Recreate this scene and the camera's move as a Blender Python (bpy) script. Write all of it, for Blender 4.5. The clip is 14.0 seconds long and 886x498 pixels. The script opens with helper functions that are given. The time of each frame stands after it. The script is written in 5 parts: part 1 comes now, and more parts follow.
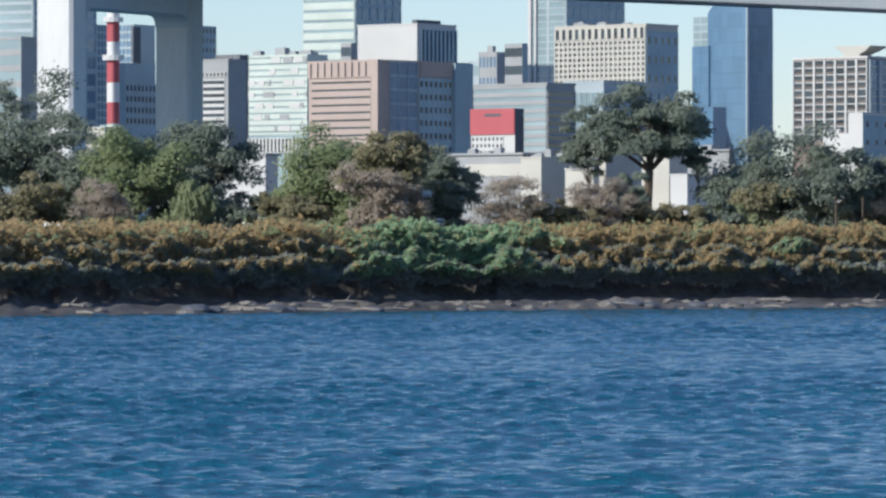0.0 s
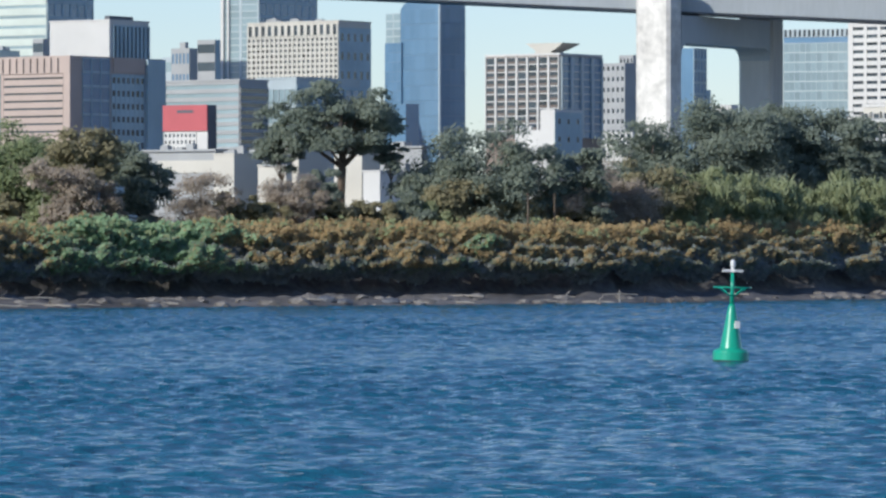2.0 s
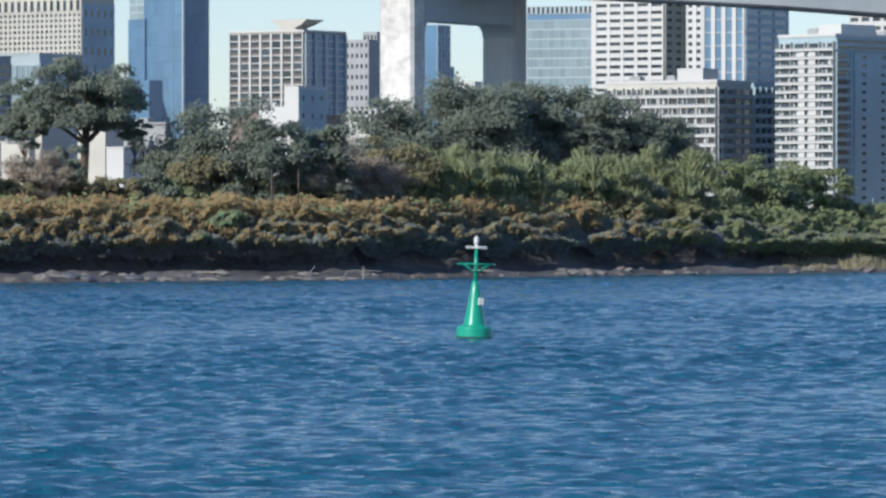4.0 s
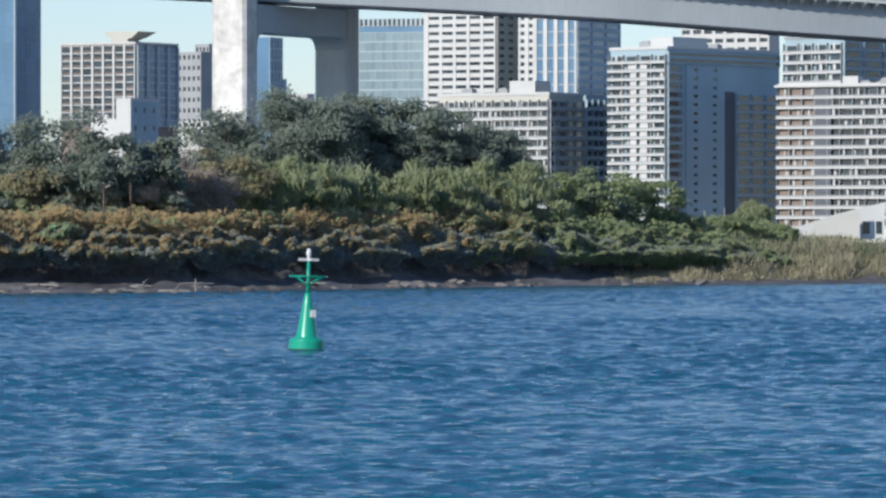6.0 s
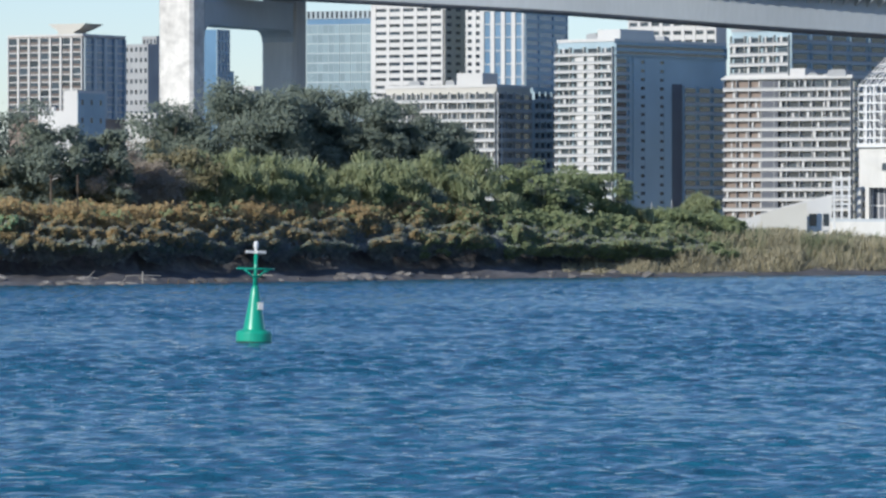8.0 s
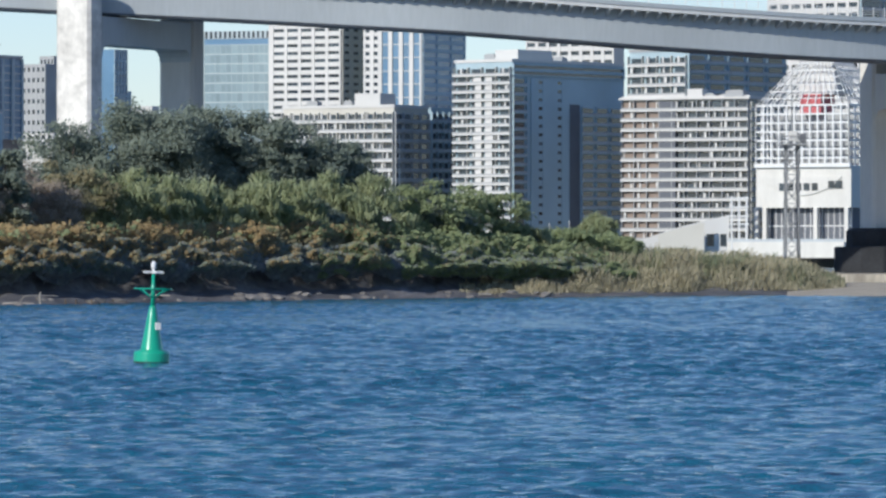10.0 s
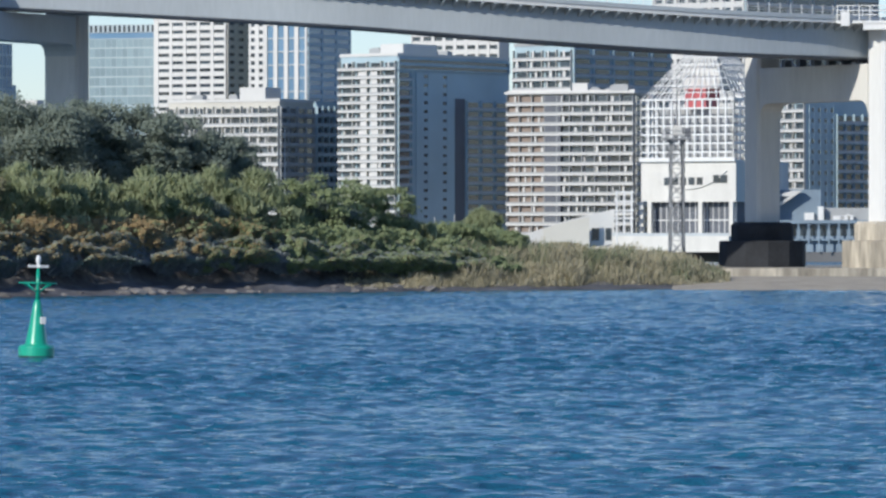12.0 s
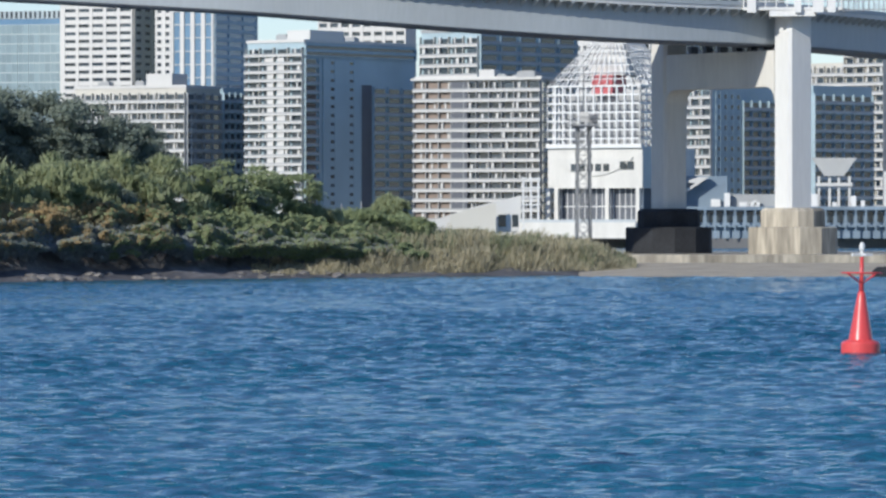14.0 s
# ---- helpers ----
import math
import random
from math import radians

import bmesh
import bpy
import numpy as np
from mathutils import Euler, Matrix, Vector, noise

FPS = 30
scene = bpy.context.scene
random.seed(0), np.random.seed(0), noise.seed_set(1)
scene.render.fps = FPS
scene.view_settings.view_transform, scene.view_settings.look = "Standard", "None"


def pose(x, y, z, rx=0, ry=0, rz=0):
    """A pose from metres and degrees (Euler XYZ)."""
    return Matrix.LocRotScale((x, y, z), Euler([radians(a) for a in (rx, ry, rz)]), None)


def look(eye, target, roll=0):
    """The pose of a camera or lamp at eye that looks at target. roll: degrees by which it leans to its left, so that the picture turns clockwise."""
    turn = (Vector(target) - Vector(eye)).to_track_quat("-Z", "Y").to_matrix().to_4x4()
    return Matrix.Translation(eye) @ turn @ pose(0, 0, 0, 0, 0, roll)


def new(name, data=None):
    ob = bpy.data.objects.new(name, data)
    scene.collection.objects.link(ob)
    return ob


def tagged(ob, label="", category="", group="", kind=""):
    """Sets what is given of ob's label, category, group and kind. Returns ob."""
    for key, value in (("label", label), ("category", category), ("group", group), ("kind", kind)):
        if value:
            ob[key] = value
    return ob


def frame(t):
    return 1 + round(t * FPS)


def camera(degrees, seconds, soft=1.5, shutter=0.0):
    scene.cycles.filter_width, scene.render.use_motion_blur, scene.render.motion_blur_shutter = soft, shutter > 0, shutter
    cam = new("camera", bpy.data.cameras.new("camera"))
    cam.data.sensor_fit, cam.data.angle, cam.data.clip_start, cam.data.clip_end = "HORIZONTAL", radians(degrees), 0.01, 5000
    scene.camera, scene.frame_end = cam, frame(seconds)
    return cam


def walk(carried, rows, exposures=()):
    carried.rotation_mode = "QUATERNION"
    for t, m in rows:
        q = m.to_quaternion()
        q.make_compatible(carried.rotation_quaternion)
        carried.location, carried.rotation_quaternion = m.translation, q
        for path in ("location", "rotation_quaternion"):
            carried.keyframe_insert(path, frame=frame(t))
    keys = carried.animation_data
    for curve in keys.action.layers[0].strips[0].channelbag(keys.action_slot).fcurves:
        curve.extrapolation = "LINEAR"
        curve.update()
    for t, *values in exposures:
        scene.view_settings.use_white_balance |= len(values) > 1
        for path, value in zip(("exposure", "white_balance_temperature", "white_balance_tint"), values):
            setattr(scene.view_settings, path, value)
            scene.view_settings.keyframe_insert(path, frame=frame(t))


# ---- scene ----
# One long lens on the shore, turning to the right. Plan: bearings in steps of 1/9400 radian,
# ranges in metres; +y is the middle bearing, the water is z = 0.
STEP = 1 / 9400
MID = 1750
EYE = 4.2
LEVEL = 451.6


def spot(u, d, z=0.0):
    """The place on bearing u at range d."""
    a = (u - MID) * STEP
    return Vector((d * math.sin(a), d * math.cos(a), z))


def high(v, d):
    """The height that shows v steps below the datum line at range d."""
    return EYE + (LEVEL - v) * STEP * d


def span(n, d):
    return n * STEP * d


cam = camera(9.535, 14.0, soft=2.6)
TURN = [  # seconds, turn and tilt in the same steps
    (0, 0, 0), (0.5, 255.7, 21.4), (1, 372.1, 29.1), (1.5, 439.4, 21.0), (2, 543.6, 6.1), (2.5, 659.9, 7.7), (3, 800.8, 12.3),
    (3.5, 932.5, 19.9), (4, 996.8, 47.5), (4.2, 1042.8, 41.3), (6.3, 1298.6, 25.6), (6.5, 1249.6, 27.6), (7, 1318.6, 28.6),
    (7.5, 1371.6, 33.6), (7.7, 1379.6, 41.6), (9.8, 1521.6, 0.6), (10, 1567.6, 3.6), (10.5, 1658.6, -1.4), (11, 1694.6, 6.6),
    (11.5, 1742.6, 10.6), (12, 1770.6, 14.0), (12.5, 1792.6, 19.6), (13, 1837.6, 33.0), (13.5, 1920.6, 23.0), (14, 1935.6, 38.0)]
walk(cam, [(t, pose(0, 0, EYE, 90 + math.degrees((LEVEL - 441 - q) * STEP), 0, -math.degrees((784 + p - MID) * STEP))) for t, p, q in TURN],
     exposures=[(0, 0.69, 6150, 9), (14, 0.69, 6150, 9)])

# ---- light ----
SUN_AZ, SUN_EL = 226, 27
world = bpy.data.worlds.new("sky")
scene.world = world
world.use_nodes = True
wn = world.node_tree
sky = wn.nodes.new("ShaderNodeTexSky")
sky.sky_type, sky.sun_disc = "NISHITA", False
sky.sun_elevation, sky.sun_rotation = radians(SUN_EL), radians(SUN_AZ)
sky.air_density, sky.dust_density, sky.ozone_density = 1.0, 0.12, 3.8
tone = wn.nodes.new("ShaderNodeVectorMath")
tone.operation = "MULTIPLY"
tone.inputs[1].default_value = (0.70, 0.705, 0.80)
wn.links.new(sky.outputs["Color"], tone.inputs[0])
wn.links.new(tone.outputs["Vector"], wn.nodes["Background"].inputs["Color"])
wn.nodes["Background"].inputs["Strength"].default_value = 0.101
sun = new("sun", bpy.data.lights.new("sun", "SUN"))
sun.data.energy, sun.data.angle, sun.data.color = 2.75, radians(0.5), (1.0, 0.93, 0.82)
az, el = radians(SUN_AZ), radians(SUN_EL)
sun.matrix_world = look((0, 0, 50), (-math.sin(az) * math.cos(el), -math.cos(az) * math.cos(el), 50 - math.sin(el)))

# ---- materials ----


def nodes_of(name):
    m = bpy.data.materials.new(name)
    m.use_nodes = True
    return m, m.node_tree, m.node_tree.nodes["Principled BSDF"]


def paint(name, color, rough=0.7, vary=0.12, scale=0.15, bump=0.0, grain=3.0, metal=0.0, spec=0.5, streak=False, per_object=0.0):
    """A matt or glossy surface with stains at two sizes, and fine relief."""
    m, nt, b = nodes_of(name)
    co = nt.nodes.new("ShaderNodeTexCoord")
    mp = nt.nodes.new("ShaderNodeMapping")
    mp.inputs["Scale"].default_value = (1, 1, 0.15) if streak else (1, 1, 1)
    nt.links.new(co.outputs["Object"], mp.inputs["Vector"])
    out = None
    for k, (sc, amt) in enumerate(((scale, vary), (grain, vary * 0.6))):
        n = nt.nodes.new("ShaderNodeTexNoise")
        n.inputs["Scale"].default_value = sc
        n.inputs["Detail"].default_value = 5
        nt.links.new(mp.outputs["Vector"], n.inputs["Vector"])
        r = nt.nodes.new("ShaderNodeMapRange")
        r.inputs["From Min"].default_value, r.inputs["From Max"].default_value = 0.3, 0.7
        r.inputs["To Min"].default_value, r.inputs["To Max"].default_value = 1 - amt, 1 + amt
        nt.links.new(n.outputs["Fac"], r.inputs["Value"])
        mul = nt.nodes.new("ShaderNodeVectorMath")
        mul.operation = "MULTIPLY"
        if out is None:
            mul.inputs[0].default_value = color[:3]
        else:
            nt.links.new(out, mul.inputs[0])
        nt.links.new(r.outputs["Result"], mul.inputs[1])
        out = mul.outputs["Vector"]
        last = n
    if per_object:
        oi = nt.nodes.new("ShaderNodeObjectInfo")
        r = nt.nodes.new("ShaderNodeMapRange")
        r.inputs["To Min"].default_value, r.inputs["To Max"].default_value = 1 - per_object, 1 + per_object
        nt.links.new(oi.outputs["Random"], r.inputs["Value"])
        mul = nt.nodes.new("ShaderNodeVectorMath")
        mul.operation = "MULTIPLY"
        nt.links.new(out, mul.inputs[0])
        nt.links.new(r.outputs["Result"], mul.inputs[1])
        out = mul.outputs["Vector"]
    nt.links.new(out, b.inputs["Base Color"])
    b.inputs["Roughness"].default_value, b.inputs["Metallic"].default_value = rough, metal
    b.inputs["Specular IOR Level"].default_value = spec
    if bump:
        bp = nt.nodes.new("ShaderNodeBump")
        bp.inputs["Strength"].default_value, bp.inputs["Distance"].default_value = 0.6, bump
        nt.links.new(last.outputs["Fac"], bp.inputs["Height"])
        nt.links.new(bp.outputs["Normal"], b.inputs["Normal"])
    return m


def leaf_mat(name, dark, light, rough=0.7):
    """Leaves: every leaf its own tone, with some light coming through."""
    m, nt, b = nodes_of(name)
    g = nt.nodes.new("ShaderNodeNewGeometry")
    co = nt.nodes.new("ShaderNodeTexCoord")
    n = nt.nodes.new("ShaderNodeTexNoise")
    n.inputs["Scale"].default_value, n.inputs["Detail"].default_value = 0.45, 3
    nt.links.new(co.outputs["Object"], n.inputs["Vector"])
    ad = nt.nodes.new("ShaderNodeMath")
    ad.operation = "MULTIPLY_ADD"
    ad.inputs[1].default_value, ad.inputs[2].default_value = 0.36, -0.18
    nt.links.new(g.outputs["Random Per Island"], ad.inputs[0])
    sm = nt.nodes.new("ShaderNodeMath")
    sm.operation = "ADD"
    nt.links.new(ad.outputs[0], sm.inputs[0])
    nt.links.new(n.outputs["Fac"], sm.inputs[1])
    mx = nt.nodes.new("ShaderNodeMix")
    mx.data_type = "RGBA"
    mx.inputs["A"].default_value, mx.inputs["B"].default_value = (*dark, 1), (*light, 1)
    r = nt.nodes.new("ShaderNodeMapRange")
    r.inputs["From Min"].default_value, r.inputs["From Max"].default_value = 0.2, 0.8
    nt.links.new(sm.outputs[0], r.inputs["Value"])
    nt.links.new(r.outputs["Result"], mx.inputs["Factor"])
    nt.links.new(mx.outputs["Result"], b.inputs["Base Color"])
    b.inputs["Roughness"].default_value = rough
    b.inputs["Specular IOR Level"].default_value = 0.12
    tr = nt.nodes.new("ShaderNodeBsdfTranslucent")
    nt.links.new(mx.outputs["Result"], tr.inputs["Color"])
    ms = nt.nodes.new("ShaderNodeMixShader")
    ms.inputs["Fac"].default_value = 0.48
    nt.links.new(b.outputs["BSDF"], ms.inputs[1])
    nt.links.new(tr.outputs["BSDF"], ms.inputs[2])
    nt.links.new(ms.outputs["Shader"], nt.nodes["Material Output"].inputs["Surface"])
    return m


def water_mat():
    m, nt, b = nodes_of("sea_water")
    co = nt.nodes.new("ShaderNodeTexCoord")
    mp = nt.nodes.new("ShaderNodeMapping")
    mp.inputs["Scale"].default_value = (1.7, 2.6, 1)
    nt.links.new(co.outputs["Object"], mp.inputs["Vector"])
    n = nt.nodes.new("ShaderNodeTexNoise")
    n.inputs["Scale"].default_value, n.inputs["Detail"].default_value = 1.0, 4
    nt.links.new(mp.outputs["Vector"], n.inputs["Vector"])
    bp = nt.nodes.new("ShaderNodeBump")
    bp.inputs["Strength"].default_value, bp.inputs["Distance"].default_value = 1.0, 0.24
    nt.links.new(n.outputs["Fac"], bp.inputs["Height"])
    nt.links.new(bp.outputs["Normal"], b.inputs["Normal"])
    # broad patches of clearer and murkier water
    n2 = nt.nodes.new("ShaderNodeTexNoise")
    n2.inputs["Scale"].default_value, n2.inputs["Detail"].default_value = 0.05, 3
    nt.links.new(co.outputs["Object"], n2.inputs["Vector"])
    mx = nt.nodes.new("ShaderNodeMix")
    mx.data_type = "RGBA"
    mx.inputs["A"].default_value, mx.inputs["B"].default_value = (0.010, 0.091, 0.152, 1), (0.014, 0.113, 0.183, 1)
    nt.links.new(n2.outputs["Fac"], mx.inputs["Factor"])
    nt.links.new(mx.outputs["Result"], b.inputs["Base Color"])
    b.inputs["Roughness"].default_value = 0.1
    b.inputs["IOR"].default_value = 1.33
    return m


WATER = water_mat()
MUD = paint("wet_mud_and_gravel", (0.105, 0.10, 0.098), 0.85, 0.65, 0.13, 0.2, 1.6)
SAND = paint("pale_sand", (0.38, 0.33, 0.25), 0.95, 0.2, 0.3, 0.05)
ROCK = paint("grey_shore_rock", (0.15, 0.14, 0.13), 0.85, 0.35, 0.8, 0.1, 5, per_object=0.35)
CITY = paint("far_city_ground", (0.16, 0.16, 0.16), 0.9, 0.2, 0.02)
CONC = paint("pale_concrete", (0.42, 0.41, 0.38), 0.85, 0.12, 0.25, 0.02, streak=True)
CONC_PALE = paint("light_smooth_concrete", (0.60, 0.585, 0.54), 0.85, 0.08, 0.2, 0.02, streak=True)
CONC_OLD = paint("weathered_concrete", (0.38, 0.34, 0.27), 0.9, 0.5, 0.4, 0.04, 2, streak=True)
# Near black: the far footing's shade is put into the colour.
CONC_DARK = paint("near_black_concrete", (0.022, 0.024, 0.028), 0.9, 0.3, 0.5, 0.04)
STEEL = paint("pale_grey_painted_steel", (0.41, 0.445, 0.46), 0.5, 0.08, 0.1, streak=True)
STEEL_W = paint("white_painted_steel", (0.66, 0.66, 0.64), 0.5, 0.07, 0.2, streak=True)
STEEL_P = paint("patched_white_paint", (0.64, 0.62, 0.575), 0.6, 0.24, 0.42, grain=1.6)
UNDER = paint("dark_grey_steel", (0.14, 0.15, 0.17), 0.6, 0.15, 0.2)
WHITE = paint("white_facade_paint", (0.56, 0.555, 0.53), 0.75, 0.06, 0.05)
CREAM = paint("cream_facade_panel", (0.52, 0.50, 0.44), 0.75, 0.08, 0.05)
PEACH = paint("pinkish_tile", (0.43, 0.345, 0.30), 0.7, 0.08, 0.05)
GREYF = paint("grey_facade_panel", (0.33, 0.34, 0.34), 0.7, 0.1, 0.05)
# Cool tint of shaded faces and haze, put into the base colour.
BLUE_SHADE = paint("shade_and_haze_blue_facade", (0.34, 0.44, 0.48), 0.6, 0.12, 0.05)
BROWN = paint("brown_facade_tile", (0.24, 0.19, 0.155), 0.7, 0.12, 0.1)
PALEG = paint("pale_greenish_panel", (0.52, 0.58, 0.52), 0.5, 0.1, 0.05)
TIMBER = paint("dark_brown_panel", (0.13, 0.10, 0.085), 0.7, 0.2, 0.3)
TEAL = paint("pale_teal_panel", (0.38, 0.44, 0.46), 0.4, 0.1, 0.05)
RED = paint("red_sign_board", (0.44, 0.095, 0.105), 0.5, 0.08, 0.1)
RED_BUOY = paint("red_buoy_paint", (0.62, 0.07, 0.07), 0.3, 0.12, 0.6, streak=True)
GREEN_BUOY = paint("green_buoy_paint", (0.015, 0.33, 0.21), 0.3, 0.12, 0.6, streak=True)
FRAME_B = paint("dark_blue_mullion", (0.11, 0.19, 0.27), 0.4, 0.15, 0.05)
MAST = paint("dull_grey_steel", (0.24, 0.25, 0.26), 0.6, 0.15, 0.3)
# Dull blue stands for the shade that the quay front lies in.
QUAY = paint("quay_shade_panel", (0.19, 0.25, 0.31), 0.7, 0.2, 0.1)
SLATE = paint("dark_slate", (0.09, 0.10, 0.12), 0.6, 0.15, 0.1)
GLASS = paint("dark_window_glass", (0.03, 0.045, 0.06), 0.12, 0.2, 0.08, spec=0.8, per_object=0.5)
GLASS_B = paint("blue_curtain_glass", (0.12, 0.22, 0.33), 0.14, 0.15, 0.03, spec=0.8, per_object=0.1)
GLASS_P = paint("pale_green_glass", (0.25, 0.33, 0.35), 0.15, 0.2, 0.04, spec=0.8, per_object=0.12)
WOOD = paint("bleached_wood", (0.28, 0.26, 0.23), 0.9, 0.25, 1.0, 0.01)
BARK = paint("grey_brown_bark", (0.12, 0.09, 0.065), 0.9, 0.3, 1.5, 0.02)
DEAD = paint("bare_twig", (0.20, 0.14, 0.10), 0.9, 0.3, 1.5)
L_DARK = leaf_mat("dark_evergreen_leaf", (0.15, 0.19, 0.16), (0.32, 0.36, 0.28))
L_MID = leaf_mat("mid_green_leaf", (0.17, 0.22, 0.12), (0.38, 0.43, 0.23))
L_OLIVE = leaf_mat("olive_autumn_leaf", (0.21, 0.20, 0.12), (0.40, 0.36, 0.22))
L_PALE = leaf_mat("pale_willow_leaf", (0.19, 0.235, 0.125), (0.44, 0.47, 0.28))
L_BROWN = leaf_mat("brown_autumn_leaf", (0.33, 0.28, 0.225), (0.52, 0.45, 0.37))
L_GOLD = leaf_mat("ochre_weed_leaf", (0.32, 0.24, 0.13), (0.55, 0.415, 0.22))
L_VINE = leaf_mat("bright_green_vine_leaf", (0.15, 0.26, 0.145), (0.39, 0.53, 0.32))
L_REED = leaf_mat("dry_reed_blade", (0.31, 0.285, 0.185), (0.58, 0.52, 0.36))
L_RUSH = leaf_mat("grey_green_rush_blade", (0.17, 0.20, 0.12), (0.36, 0.38, 0.24))
# Greyish leaf tone stands for the hazy shade at the bank's foot.
L_SHADE = leaf_mat("shade_toned_thicket_leaf", (0.20, 0.22, 0.23), (0.35, 0.37, 0.34))

# ---- mesh tools ----


class Shape:
    """Collects boxes, rings and tubes into one mesh."""

    def __init__(self):
        self.v, self.f = [], []

    def box(self, x0, x1, y0, y1, z0, z1):
        i = len(self.v)
        self.v += [(x, y, z) for z in (z0, z1) for y in (y0, y1) for x in (x0, x1)]
        self.f += [(i, i + 2, i + 3, i + 1), (i + 4, i + 5, i + 7, i + 6), (i, i + 1, i + 5, i + 4),
                   (i + 2, i + 6, i + 7, i + 3), (i, i + 4, i + 6, i + 2), (i + 1, i + 3, i + 7, i + 5)]
        return self

    def loft(self, loops, caps=True):
        """Joins loops of equal length."""
        i, n = len(self.v), len(loops[0])
        for lp in loops:
            self.v += [tuple(p) for p in lp]
        for k in range(len(loops) - 1):
            for j in range(n):
                a, b = i + k * n + j, i + k * n + (j + 1) % n
                self.f.append((a, b, b + n, a + n))
        if caps:
            self.f.append(tuple(i + j for j in reversed(range(n))))
            self.f.append(tuple(i + (len(loops) - 1) * n + j for j in range(n)))
        return self

    def lathe(self, rings, n=16, c=(0, 0)):
        """Rings of (radius, z) round the upright axis."""
        return self.loft([[(c[0] + r * math.cos(k * 2 * math.pi / n), c[1] + r * math.sin(k * 2 * math.pi / n), z) for k in range(n)] for r, z in rings])

    def tube(self, a, b, r0, r1=None, n=6):
        a, b = Vector(a), Vector(b)
        r1 = r0 if r1 is None else r1
        w = (b - a).normalized()
        s = w.orthogonal().normalized()
        t = w.cross(s)
        return self.loft([[p + (s * math.cos(k * 2 * math.pi / n) + t * math.sin(k * 2 * math.pi / n)) * r for k in range(n)] for p, r in ((a, r0), (b, r1))])

    def prism(self, outline, y0, y1):
        """An outline of (x, z), drawn along y."""
        return self.loft([[(x, y, z) for x, z in outline] for y in (y0, y1)])

    def mesh(self, name, mat, smooth=False):
        me = bpy.data.meshes.new(name)
        me.from_pydata(self.v, [], self.f)
        me.materials.append(mat)
        bm = bmesh.new()
        bm.from_mesh(me)
        bmesh.ops.recalc_face_normals(bm, faces=bm.faces)
        bm.to_mesh(me)
        bm.free()
        if smooth:
            me.shade_smooth()
        return me


def part(name, shape, mat, parent=None, label="", smooth=False, at=None):
    me = shape if isinstance(shape, bpy.types.Mesh) else shape.mesh(name, mat, smooth)
    ob = new(name, me)
    ob.parent = parent
    if at is not None:
        ob.location = at
    return tagged(ob, label)


def thing(name, place, label, category, group="", turn=0.0, kind=""):
    ob = new(name)
    ob.matrix_basis = Matrix.Translation(place) @ Matrix.Rotation(turn, 4, "Z")
    return tagged(ob, label, category, group, kind)


def leaf_mesh(name, pts, nrm, size, mat, rng, stretch=1.0, droop=0.0):
    """Small four-cornered leaves, bent along the middle, at the points given."""
    n = len(pts)
    d = nrm + rng.normal(0, 0.45, (n, 3))
    d /= np.linalg.norm(d, axis=1, keepdims=True) + 1e-9
    r = rng.normal(0, 1, (n, 3))
    s = np.cross(d, r)
    s /= np.linalg.norm(s, axis=1, keepdims=True) + 1e-9
    t = np.cross(d, s)
    if droop:
        t[:, 2] -= droop
    sz = size * rng.uniform(0.55, 1.4, (n, 1))
    v = np.empty((n, 4, 3))
    v[:, 0] = pts - t * sz * stretch
    v[:, 1] = pts + s * sz * 0.5 + d * sz * 0.15
    v[:, 2] = pts + t * sz * stretch
    v[:, 3] = pts - s * sz * 0.5 + d * sz * 0.15
    me = bpy.data.meshes.new(name)
    me.vertices.add(4 * n)
    me.vertices.foreach_set("co", v.reshape(-1).astype(np.float32))
    me.loops.add(4 * n)
    me.loops.foreach_set("vertex_index", np.arange(4 * n, dtype=np.int32))
    me.polygons.add(n)
    me.polygons.foreach_set("loop_start", np.arange(0, 4 * n, 4, dtype=np.int32))
    me.polygons.foreach_set("loop_total", np.full(n, 4, dtype=np.int32))
    me.update(calc_edges=True)
    me.materials.append(mat)
    return me

